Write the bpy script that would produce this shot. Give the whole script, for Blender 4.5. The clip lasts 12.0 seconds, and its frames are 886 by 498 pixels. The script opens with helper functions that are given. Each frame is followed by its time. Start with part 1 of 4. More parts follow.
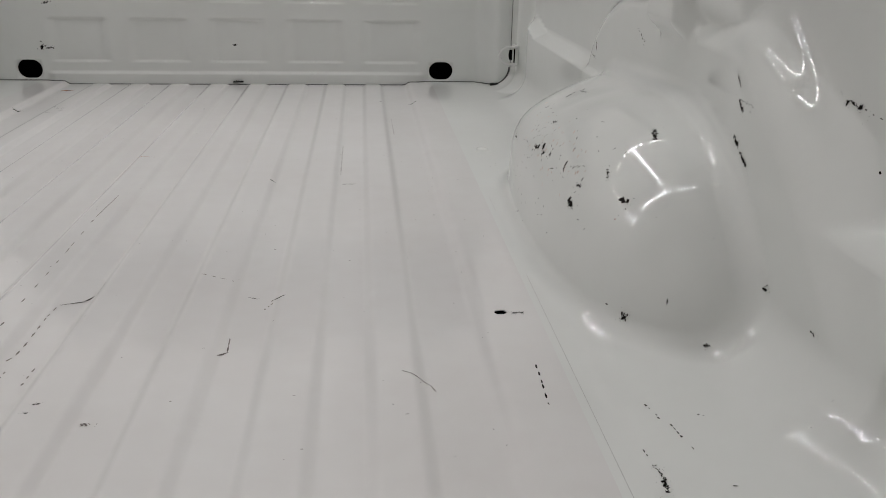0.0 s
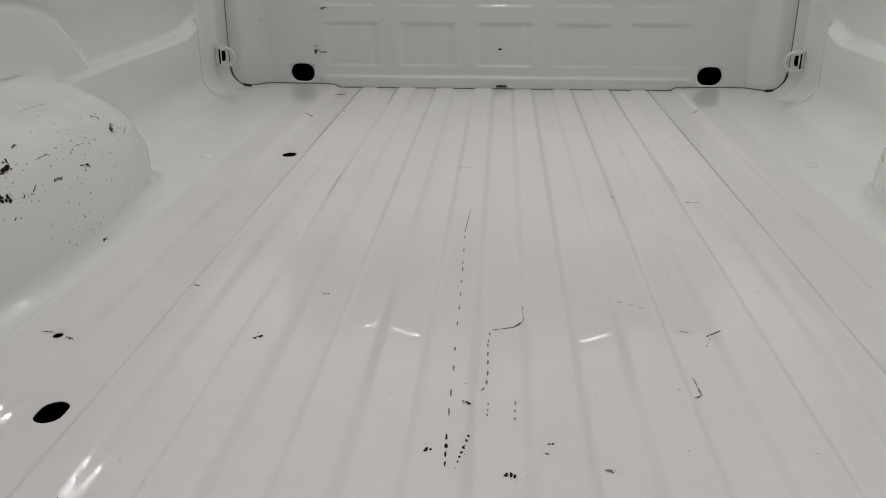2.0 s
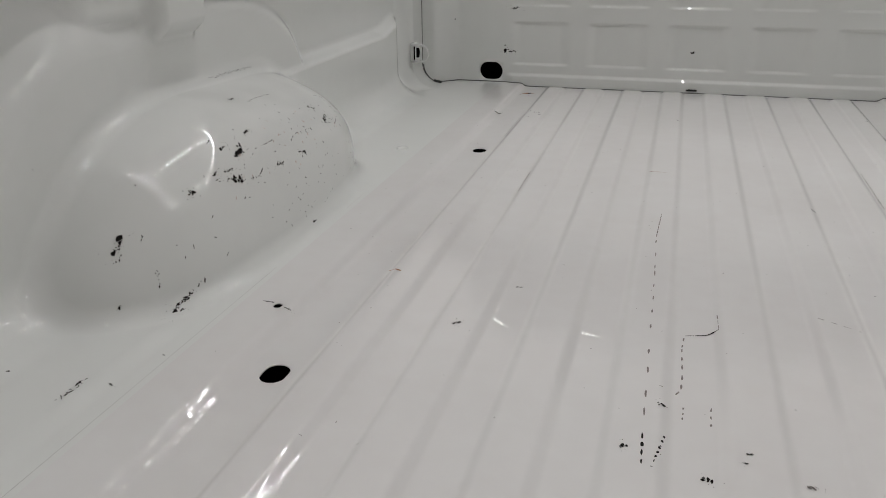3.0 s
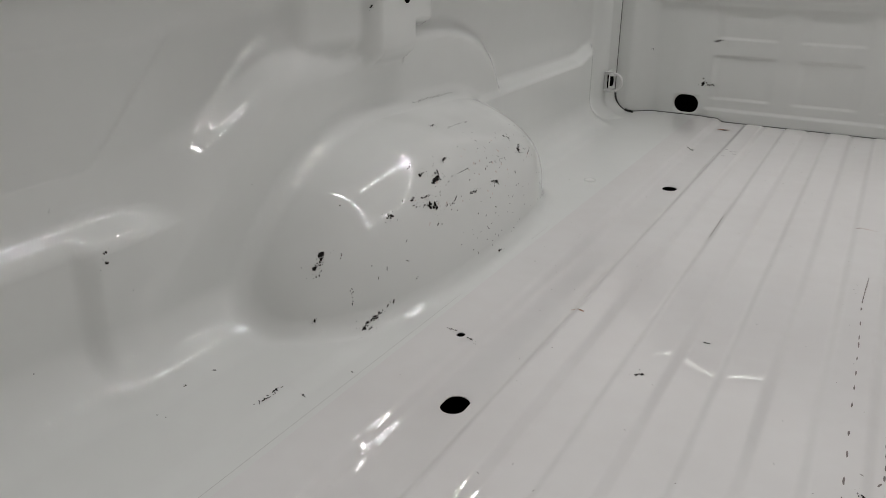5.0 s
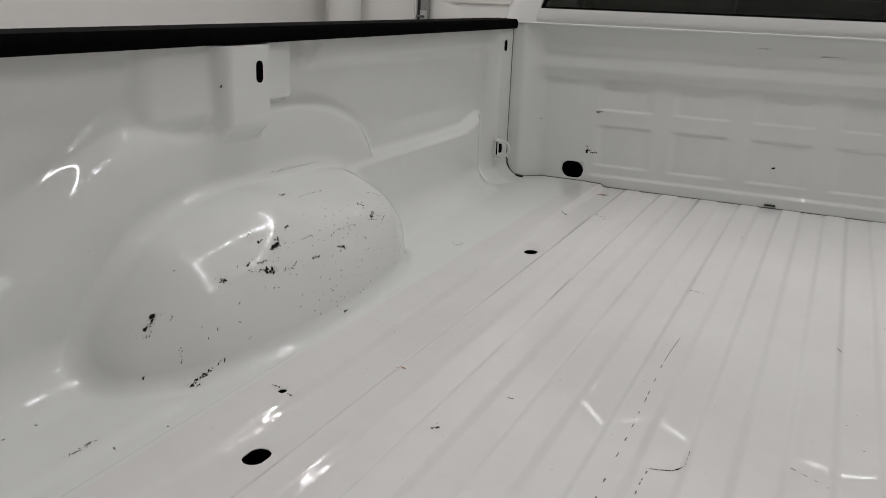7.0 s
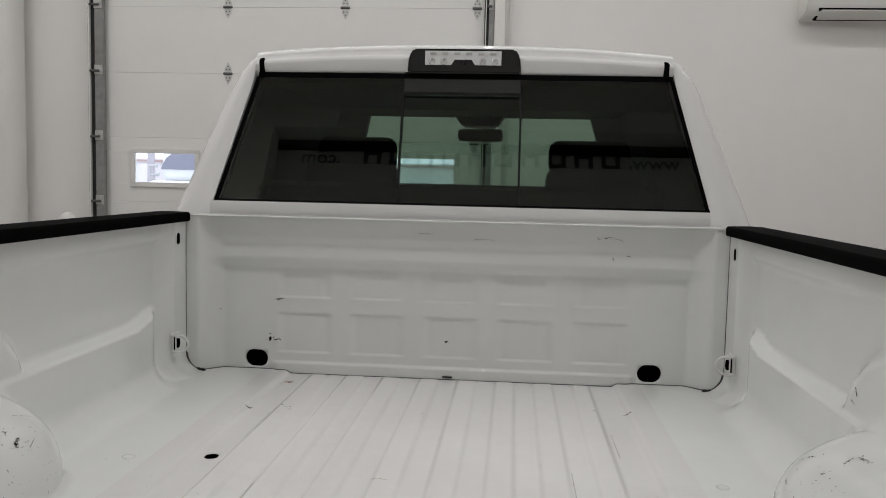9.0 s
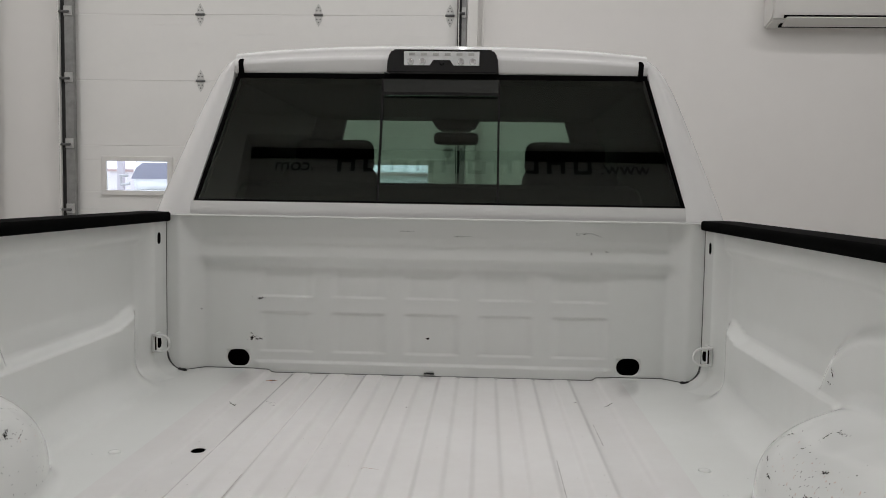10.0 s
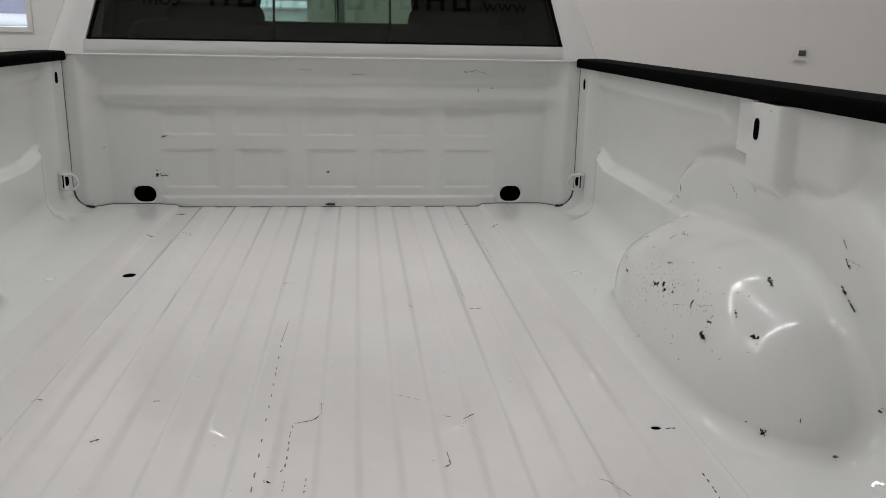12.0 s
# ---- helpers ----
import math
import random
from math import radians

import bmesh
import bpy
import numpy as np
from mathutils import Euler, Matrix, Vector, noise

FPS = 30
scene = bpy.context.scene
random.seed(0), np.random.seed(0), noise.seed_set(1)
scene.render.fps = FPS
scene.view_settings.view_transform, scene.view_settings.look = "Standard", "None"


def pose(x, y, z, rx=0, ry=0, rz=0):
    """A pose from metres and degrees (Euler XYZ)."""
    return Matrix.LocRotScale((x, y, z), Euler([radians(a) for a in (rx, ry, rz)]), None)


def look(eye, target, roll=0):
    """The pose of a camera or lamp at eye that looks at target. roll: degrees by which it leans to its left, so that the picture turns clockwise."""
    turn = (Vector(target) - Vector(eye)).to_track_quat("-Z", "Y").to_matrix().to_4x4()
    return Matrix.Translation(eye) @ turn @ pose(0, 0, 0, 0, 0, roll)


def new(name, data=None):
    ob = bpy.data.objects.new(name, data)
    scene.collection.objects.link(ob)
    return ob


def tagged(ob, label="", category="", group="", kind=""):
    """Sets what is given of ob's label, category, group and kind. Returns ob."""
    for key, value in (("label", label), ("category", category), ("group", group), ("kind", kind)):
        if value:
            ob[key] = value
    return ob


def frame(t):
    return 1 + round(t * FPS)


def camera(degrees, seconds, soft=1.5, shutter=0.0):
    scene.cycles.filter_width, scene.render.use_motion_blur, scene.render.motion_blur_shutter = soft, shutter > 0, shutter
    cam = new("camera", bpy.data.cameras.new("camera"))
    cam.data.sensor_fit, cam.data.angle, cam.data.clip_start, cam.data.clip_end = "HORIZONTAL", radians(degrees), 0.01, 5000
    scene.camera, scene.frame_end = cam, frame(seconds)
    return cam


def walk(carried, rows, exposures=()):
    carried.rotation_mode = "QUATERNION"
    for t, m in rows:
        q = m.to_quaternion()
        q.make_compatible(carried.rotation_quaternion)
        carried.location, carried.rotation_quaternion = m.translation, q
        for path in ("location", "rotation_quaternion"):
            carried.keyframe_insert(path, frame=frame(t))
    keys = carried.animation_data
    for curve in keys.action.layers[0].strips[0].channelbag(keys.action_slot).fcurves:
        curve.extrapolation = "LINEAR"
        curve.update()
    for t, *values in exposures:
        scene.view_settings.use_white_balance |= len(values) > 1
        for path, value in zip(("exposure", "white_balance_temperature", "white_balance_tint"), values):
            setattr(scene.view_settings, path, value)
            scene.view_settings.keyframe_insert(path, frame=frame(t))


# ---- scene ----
cam = camera(56.1, 12.0, 0.95)
PATH = [
    (0, (0.383, -2.68, 0.453), (0.569, -0.82, -0.26), 1.2),
    (0.5, (0.315, -2.642, 0.46), (0.526, -0.787, -0.258), 1.1),
    (1, (0.193, -2.596, 0.463), (0.438, -0.749, -0.262), 1.3),
    (1.5, (0.075, -2.593, 0.472), (0.225, -0.736, -0.257), 0.8),
    (2, (-0.007, -2.615, 0.478), (-0.136, -0.758, -0.254), -0.1),
    (2.5, (-0.038, -2.639, 0.483), (-0.383, -0.811, -0.251), -0.2),
    (3, (-0.053, -2.657, 0.488), (-0.555, -0.866, -0.246), -0.4),
    (3.5, (-0.079, -2.667, 0.495), (-0.684, -0.907, -0.239), -0.2),
    (3.7, (-0.099, -2.678, 0.504), (-0.739, -0.931, -0.231), 0.0),
    (5.3, (-0.079, -2.656, 0.526), (-0.984, -1.012, -0.167), 0.9),
    (5.5, (-0.059, -2.653, 0.529), (-0.979, -1.007, -0.137), 0.9),
    (6, (-0.022, -2.652, 0.519), (-0.955, -1.003, -0.12), 0.8),
    (6.5, (0.05, -2.647, 0.525), (-0.89, -0.995, -0.095), 0.6),
    (7, (0.139, -2.654, 0.579), (-0.667, -0.920, -0.007), 2.1),
    (7.5, (0.212, -2.655, 0.627), (-0.352, -0.772, 0.254), 2.5),
    (7.7, (0.219, -2.645, 0.637), (-0.253, -0.725, 0.336), 2.7),
    (9.3, (0.181, -2.622, 0.627), (0.043, -0.633, 0.470), 1.0),
    (9.5, (0.175, -2.624, 0.617), (0.052, -0.633, 0.469), 0.9),
    (10, (0.164, -2.653, 0.591), (0.066, -0.660, 0.451), 0.9),
    (10.5, (0.143, -2.776, 0.516), (0.122, -0.781, 0.378), 0.9),
    (10.7, (0.162, -2.839, 0.487), (0.153, -0.85, 0.278), -0.1),
    (11, (0.128, -2.866, 0.468), (0.186, -0.903, 0.09), 1.0),
    (11.5, (0.123, -2.92, 0.516), (0.256, -0.982, 0.037), 1.1),
    (12, (0.092, -2.878, 0.6), (0.294, -0.955, 0.088), 1.1),
]
walk(cam, [(t, look(eye, target, roll)) for t, eye, target, roll in PATH], [(0.0, -0.04), (5.5, -0.06), (7.0, 0.0), (7.5, 0.05), (9.3, 0.05), (10.5, 0.06), (12.0, 0.0)])
EXPOSURE = 0.0
# ceiling light: centre x, y, width, length, watts for each metre of tube
LIGHTS = [(0.0, 0.35, 8.0, 3.70, 5.4)]

# ---- light and exposure ----
world = bpy.data.worlds.new("world")
scene.world = world
world.use_nodes = True
world.node_tree.nodes["Background"].inputs[0].default_value = (0.75, 0.82, 0.95, 1)
world.node_tree.nodes["Background"].inputs[1].default_value = 2.6
scene.view_settings.exposure = EXPOSURE

GROUND = -0.88          # garage floor below the bed floor
CEIL = 4.1
FRONT = 4.35            # the wall with the overhead door


def lamp(name, x, y, z, sx, sy, watts):
    data = bpy.data.lights.new(name, "AREA")
    data.shape, data.size, data.size_y, data.energy = "RECTANGLE", sx, sy, watts
    data.color = (1.0, 0.98, 0.985)
    ob = new(name, data)
    ob.location = (x, y, z)
    return ob


# ---- materials ----
def material(name, base, rough=0.5, metal=0.0, var=0.06, scale=6.0, bump=0.0, bump_scale=60.0, rough_var=0.0, tint=None, ior=1.5, coat=0.0):
    """A surface with two scales of variation in colour, and optional relief."""
    m = bpy.data.materials.new(name)
    m.use_nodes = True
    nt = m.node_tree
    b = nt.nodes["Principled BSDF"]
    b.inputs["Roughness"].default_value, b.inputs["Metallic"].default_value = rough, metal
    b.inputs["IOR"].default_value = ior
    b.inputs["Coat Weight"].default_value, b.inputs["Coat Roughness"].default_value = coat, 0.03
    tc = nt.nodes.new("ShaderNodeTexCoord")
    n1 = nt.nodes.new("ShaderNodeTexNoise")
    n1.inputs["Scale"].default_value, n1.inputs["Detail"].default_value = scale, 5
    n2 = nt.nodes.new("ShaderNodeTexNoise")
    n2.inputs["Scale"].default_value, n2.inputs["Detail"].default_value = scale * 9, 3
    nt.links.new(tc.outputs["Object"], n1.inputs["Vector"])
    nt.links.new(tc.outputs["Object"], n2.inputs["Vector"])
    add = nt.nodes.new("ShaderNodeMath")
    add.operation = "MULTIPLY_ADD"
    add.inputs[1].default_value = 0.4
    nt.links.new(n2.outputs["Fac"], add.inputs[0])
    nt.links.new(n1.outputs["Fac"], add.inputs[2])
    ramp = nt.nodes.new("ShaderNodeValToRGB")
    lo = [c * (1 - var) for c in base]
    hi = [min(1, c * (1 + var)) for c in base]
    if tint:
        lo = [c * k for c, k in zip(lo, tint)]
    ramp.color_ramp.elements[0].position, ramp.color_ramp.elements[1].position = 0.45, 0.95
    ramp.color_ramp.elements[0].color, ramp.color_ramp.elements[1].color = (*lo, 1), (*hi, 1)
    nt.links.new(add.outputs[0], ramp.inputs["Fac"])
    nt.links.new(ramp.outputs["Color"], b.inputs["Base Color"])
    if rough_var:
        mr = nt.nodes.new("ShaderNodeMapRange")
        mr.inputs["From Min"].default_value, mr.inputs["From Max"].default_value = 0.4, 0.95
        mr.inputs["To Min"].default_value, mr.inputs["To Max"].default_value = max(0.0, rough - rough_var), rough + rough_var
        nt.links.new(add.outputs[0], mr.inputs["Value"])
        nt.links.new(mr.outputs["Result"], b.inputs["Roughness"])
    if bump:
        n3 = nt.nodes.new("ShaderNodeTexNoise")
        n3.inputs["Scale"].default_value, n3.inputs["Detail"].default_value = bump_scale, 2
        nt.links.new(tc.outputs["Object"], n3.inputs["Vector"])
        bp = nt.nodes.new("ShaderNodeBump")
        bp.inputs["Strength"].default_value, bp.inputs["Distance"].default_value = bump, 0.01
        nt.links.new(n3.outputs["Fac"], bp.inputs["Height"])
        nt.links.new(bp.outputs["Normal"], b.inputs["Normal"])
    return m


def glass(name, through_colour, gloss=1.5):
    m = bpy.data.materials.new(name)
    m.use_nodes = True
    nt = m.node_tree
    nt.nodes.remove(nt.nodes["Principled BSDF"])
    out = nt.nodes["Material Output"]
    tr, gl = nt.nodes.new("ShaderNodeBsdfTransparent"), nt.nodes.new("ShaderNodeBsdfGlossy")
    tr.inputs[0].default_value = (*through_colour, 1)
    gl.inputs["Roughness"].default_value = 0.0
    gl.inputs["Color"].default_value = (0.94, 1.0, 0.93, 1)
    fr = nt.nodes.new("ShaderNodeFresnel")
    fr.inputs[0].default_value = gloss
    mix = nt.nodes.new("ShaderNodeMixShader")
    nt.links.new(fr.outputs[0], mix.inputs[0])
    nt.links.new(tr.outputs[0], mix.inputs[1])
    nt.links.new(gl.outputs[0], mix.inputs[2])
    nt.links.new(mix.outputs[0], out.inputs[0])
    return m


def glow(name, colour, strength):
    m = bpy.data.materials.new(name)
    m.use_nodes = True
    b = m.node_tree.nodes["Principled BSDF"]
    b.inputs["Base Color"].default_value = (*colour, 1)
    b.inputs["Emission Color"].default_value = (*colour, 1)
    b.inputs["Emission Strength"].default_value = strength
    return m


PAINT = material("white_gloss_paint", (0.77, 0.785, 0.765), 0.0, var=0.02, scale=2.2, tint=(1.0, 0.995, 0.99))
FLOOR_PAINT = material("scuffed_white_paint", (0.77, 0.765, 0.755), 0.0, var=0.03, scale=3.0, ior=1.6, tint=(1.0, 0.985, 0.98))
BODY = material("body_white_paint", (0.8, 0.8, 0.79), 0.02, var=0.01, scale=2.0)
BLACK_PLASTIC = material("black_plastic", (0.003, 0.003, 0.003), 0.7, var=0.3, scale=40, bump=0.03, bump_scale=400, ior=1.06)
BLACK_GLOSS = material("black_gloss_plastic", (0.008, 0.008, 0.009), 0.12, var=0.1, scale=10)
RUBBER = material("black_rubber", (0.012, 0.012, 0.012), 0.7, var=0.2, scale=30)
# flat black colour that stands in for the dark inside holes and slots
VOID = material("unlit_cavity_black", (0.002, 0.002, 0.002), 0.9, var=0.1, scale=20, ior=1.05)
SCUFF = material("black_rubber_scuff", (0.014, 0.012, 0.011), 0.7, var=0.5, scale=90, ior=1.2)
SCRATCH = material("grey_scratch", (0.16, 0.14, 0.13), 0.6, var=0.4, scale=60)
RUST = material("rust_stain", (0.25, 0.1, 0.04), 0.8, var=0.4, scale=80)
GRIME = material("rust_tinged_grime", (0.55, 0.43, 0.38), 0.5, var=0.3, scale=70)
SMUDGE = material("grey_smudge", (0.33, 0.32, 0.31), 0.5, var=0.3, scale=60)
FAINT = material("pale_scratch", (0.5, 0.49, 0.48), 0.4, var=0.1, scale=50)
JOINT = material("dark_panel_gap", (0.10, 0.10, 0.10), 0.7, var=0.3, scale=40)
REAR_GLASS = glass("tinted_privacy_glass", (0.25, 0.34, 0.28), 1.62)
PANE_GLASS = glass("clear_window_glass", (0.93, 0.94, 0.95), 1.3)
CLEAR_GLASS = glass("windscreen_glass", (0.7, 0.8, 0.74), 1.3)
TRIM = material("dark_cab_trim", (0.035, 0.037, 0.035), 0.8, var=0.2, scale=30)
CLOTH = material("dark_seat_cloth", (0.025, 0.025, 0.027), 0.9, var=0.3, scale=50, bump=0.2, bump_scale=300)
LENS = material("clear_lamp_lens", (0.75, 0.76, 0.76), 0.1, var=0.05, scale=30)
CHROME = material("lamp_reflector", (0.8, 0.8, 0.82), 0.12, metal=1.0, var=0.05, scale=30)
WALL = material("painted_wall", (0.85, 0.835, 0.81), 0.55, var=0.02, scale=0.8, bump=0.03, bump_scale=120)
DOOR_SKIN = material("white_steel_door_skin", (0.82, 0.815, 0.79), 0.4, var=0.02, scale=1.5, bump=0.06, bump_scale=180)
GALV = material("galvanised_steel", (0.5, 0.5, 0.49), 0.45, metal=0.4, var=0.15, scale=25)
HINGE = material("pale_galvanised_hinge", (0.6, 0.6, 0.58), 0.45, metal=0.2, var=0.15, scale=25)
DARK_GALV = material("dull_galvanised_angle", (0.26, 0.26, 0.255), 0.5, metal=0.2, var=0.18, scale=20)
TRACK = material("shadowed_track_steel", (0.12, 0.12, 0.12), 0.5, metal=0.5, var=0.2, scale=25)
CONCRETE = material("sealed_concrete", (0.42, 0.41, 0.39), 0.3, var=0.12, scale=1.2, bump=0.05, bump_scale=60, rough_var=0.08)
# wall colour greyed to carry the shade of the recessed bay
BAY = material("shade_greyed_wall_paint", (0.62, 0.61, 0.59), 0.6, var=0.04, scale=1.0)
CEILING = material("white_ceiling", (0.78, 0.77, 0.75), 0.7, var=0.02, scale=0.7)
AC_WHITE = material("white_appliance_plastic", (0.78, 0.77, 0.74), 0.35, var=0.01, scale=3)
SIGN_BLACK = material("black_vinyl", (0.01, 0.01, 0.01), 0.4, var=0.1, scale=10)
DAYLIGHT = glow("daylight_outside", (0.9, 0.88, 1.0), 0.8)
LED = glow("white_led", (1.0, 0.98, 0.95), 9.0)


# ---- building helpers ----
def link(name, me, mat, parent=None, label=""):
    ob = new(name, me)
    me.materials.append(mat)
    if parent:
        ob.parent = parent
    if label:
        ob["label"] = label
    return ob


def part(name, bm, mat, parent=None, label="", smooth=False, angle=None):
    me = bpy.data.meshes.new(name)
    bmesh.ops.recalc_face_normals(bm, faces=bm.faces)
    bm.to_mesh(me)
    bm.free()
    if smooth:
        me.polygons.foreach_set("use_smooth", [True] * len(me.polygons))
        if angle:
            me.set_sharp_from_angle(angle=radians(angle))
    return link(name, me, mat, parent, label)


def mesh_part(name, verts, faces, mat, parent=None, label="", smooth=True, angle=None):
    me = bpy.data.meshes.new(name)
    me.from_pydata([tuple(v) for v in verts], [], [tuple(f) for f in faces])
    me.polygons.foreach_set("use_smooth", [smooth] * len(me.polygons))
    if angle:
        me.set_sharp_from_angle(angle=radians(angle))
    me.update()
    return link(name, me, mat, parent, label)


def box(bm, x0, x1, y0, y1, z0, z1, bevel=0.0, seg=2):
    r = bmesh.ops.create_cube(bm, size=1)
    vs = r["verts"]
    for v in vs:
        v.co = Vector(((x0 + x1) / 2 + v.co.x * (x1 - x0), (y0 + y1) / 2 + v.co.y * (y1 - y0), (z0 + z1) / 2 + v.co.z * (z1 - z0)))
    if bevel:
        es = list({e for v in vs for e in v.link_edges})
        bmesh.ops.bevel(bm, geom=es, offset=bevel, segments=seg, affect="EDGES", profile=0.5)
    return bm


def boxed(*a, **k):
    return box(bmesh.new(), *a, **k)


def tube(bm, pts, r, seg=10, closed=False):
    """A round bar along points."""
    pts = [Vector(p) for p in pts]
    rings = []
    n = len(pts)
    for i, p in enumerate(pts):
        a = pts[i - 1] if (i or closed) else p
        c = pts[(i + 1) % n] if (i < n - 1 or closed) else p
        d = (c - a).normalized()
        q = d.to_track_quat("Z", "Y")
        rings.append([bm.verts.new(p + q @ Vector((r * math.cos(t), r * math.sin(t), 0))) for t in [math.tau * k / seg for k in range(seg)]])
    for i in range(n if closed else n - 1):
        a, c = rings[i], rings[(i + 1) % n]
        for k in range(seg):
            bm.faces.new((a[k], a[(k + 1) % seg], c[(k + 1) % seg], c[k]))
    if not closed:
        bm.faces.new(rings[0][::-1])
        bm.faces.new(rings[-1])
    return bm


def prism(bm, outline, lift):
    """A closed outline of 3D points pushed along lift."""
    a = [bm.verts.new(p) for p in outline]
    b = [bm.verts.new(Vector(p) + Vector(lift)) for p in outline]
    bm.faces.new(a[::-1])
    bm.faces.new(b)
    n = len(a)
    for i in range(n):
        bm.faces.new((a[i], a[(i + 1) % n], b[(i + 1) % n], b[i]))
    return bm


def S(t):
    t = np.clip(t, 0.0, 1.0)
    return t * t * (3 - 2 * t)


def s1(t):
    t = min(max(t, 0.0), 1.0)
    return t * t * (3 - 2 * t)


def stadium(rx, ry, n=32):
    """Unit outline of an oval with straight sides along the longer axis."""
    out = []
    for k in range(n):
        t = math.tau * k / n
        c, s = math.cos(t), math.sin(t)
        r = min(rx, ry)
        out.append((c * r + math.copysign(max(rx - ry, 0), c) * (abs(c) > 1e-6), s * r + math.copysign(max(ry - rx, 0), s) * (abs(s) > 1e-6)))
    return out


def sheet(us, vs, place, holes=(), deep=None):
    """A sheet over a grid of u and v; place(u, v) gives the point. holes: (u, v, ru, rv), each cut through with a rim of its own."""
    us, vs = set(us), set(vs)
    rects = []
    for u, v, ru, rv, hu in holes:
        a = (u - hu, u + hu, v - rv * 1.1, v + rv * 1.1)
        us |= {a[0], a[1]}
        vs |= {a[2], a[3]}
        rects.append(a)
    us, vs = sorted(us), sorted(vs)
    verts = [place(u, v) for u in us for v in vs]
    nv = len(vs)
    faces = []
    for i in range(len(us) - 1):
        for j in range(nv - 1):
            cu, cv = (us[i] + us[i + 1]) / 2, (vs[j] + vs[j + 1]) / 2
            if any(a[0] < cu < a[1] and a[2] < cv < a[3] for a in rects):
                continue
            faces.append((i * nv + j, (i + 1) * nv + j, (i + 1) * nv + j + 1, i * nv + j + 1))
    for (u, v, ru, rv, hu), a in zip(holes, rects):
        ring = stadium(ru, rv, 40)
        base = len(verts)
        hv = rv * 1.1
        rim = []
        for x, y in ring:
            k = min(hu / max(abs(x), 1e-9), hv / max(abs(y), 1e-9))
            rim.append([x * k, y * k])
        for cu, cv in ((hu, hv), (hu, -hv), (-hu, hv), (-hu, -hv)):
            best = min(range(40), key=lambda q: (rim[q][0] - cu) ** 2 + (rim[q][1] - cv) ** 2)
            rim[best] = [cu, cv]
        for (x, y), (ox, oy) in zip(ring, rim):
            verts.append(place(u + ox, v + oy))
            verts.append(place(u + x, v + y))
            verts.append(tuple(Vector(place(u + x, v + y)) + Vector(deep)))
        n = len(ring)
        for k in range(n):
            p, q = base + 3 * k, base + 3 * ((k + 1) % n)
            faces.append((p, q, q + 1, p + 1))
            faces.append((p + 1, q + 1, q + 2, p + 2))
    return verts, faces


def arc(a, b, n):
    return [a + (b - a) * k / n for k in range(n + 1)]


def thing(name, label, category, loc=(0, 0, 0), group="", kind=""):
    ob = new(name)
    ob.location = loc
    return tagged(ob, label, category, group, kind)


# ---- the pickup truck: bed ----
truck = thing("pickup_truck", "white pickup truck with an empty, scuffed, glossy white cargo bed", "truck")
BED_REAR = -2.47
EDGE = 0.60                 # where the ribbed floor meets the stamped side panels
STEP = 0.0595
HOLES = [(-0.4765, -0.827, 0.0155, 0.019, 0.0230), (-0.4765, -1.884, 0.0155, 0.0215, 0.0230), (-0.547, -1.73, 0.006, 0.007, 0.008), (0.553, -1.731, 0.008, 0.006, 0.010)]


def floor_height(x, y):
    a = abs(x)
    z = 0.0
    for k in range(8):
        e = 0.03 + STEP * k - 0.006 * (k == 7)
        rise = 0.0079 if k % 2 == 0 else -0.0079
        z += rise * (s1((a - e + 0.009) / 0.018))
    z += 0.0095 * (s1((a - 0.512) / 0.02))
    crest = (s1((-0.022 - y) / 0.02))
    if a < 0.46:
        z *= crest
    return z - 0.0075


def floor_place(x, y):
    return (x, y, floor_height(x, y))


us = arc(-EDGE, EDGE, 40)
for k in range(8):
    e = 0.03 + STEP * k - 0.006 * (k == 7)
    us += [s * (e + d) for s in (-1, 1) for d in (-0.01, -0.0075, -0.005, -0.0025, 0, 0.0025, 0.005, 0.0075, 0.01)]
us += [s * (0.512 + d) for s in (-1, 1) for d in (-0.002, 0.004, 0.008, 0.012, 0.016, 0.022)]
us = [u for i, u in enumerate(sorted(us)) if i == 0 or u - sorted(us)[i - 1] > 0.0008]
vs = arc(BED_REAR, -0.06, 40) + [-0.05, -0.044, -0.038, -0.033, -0.028, -0.024, -0.02, 0.0, 0.03]
bed_floor = mesh_part("bed_floor", *sheet(us, vs, floor_place, HOLES, (0, 0, -0.0012)), FLOOR_PAINT, truck, "glossy white ribbed steel bed floor with black scuffs", angle=50)
# added black slab, so the floor holes look unlit inside
part("floor_hole_shade", boxed(-0.85, 0.85, BED_REAR + 0.02, 0.03, -0.09, -0.03), VOID, truck)


# Stamped side panel with the wheel housing: a smooth solid, cut where floor, wall and housing round into one another.
def over(a, b, k=0.008):
    """The larger of two, with a soft change."""
    return 0.5 * (a + b + np.sqrt((a - b) ** 2 + k * k))


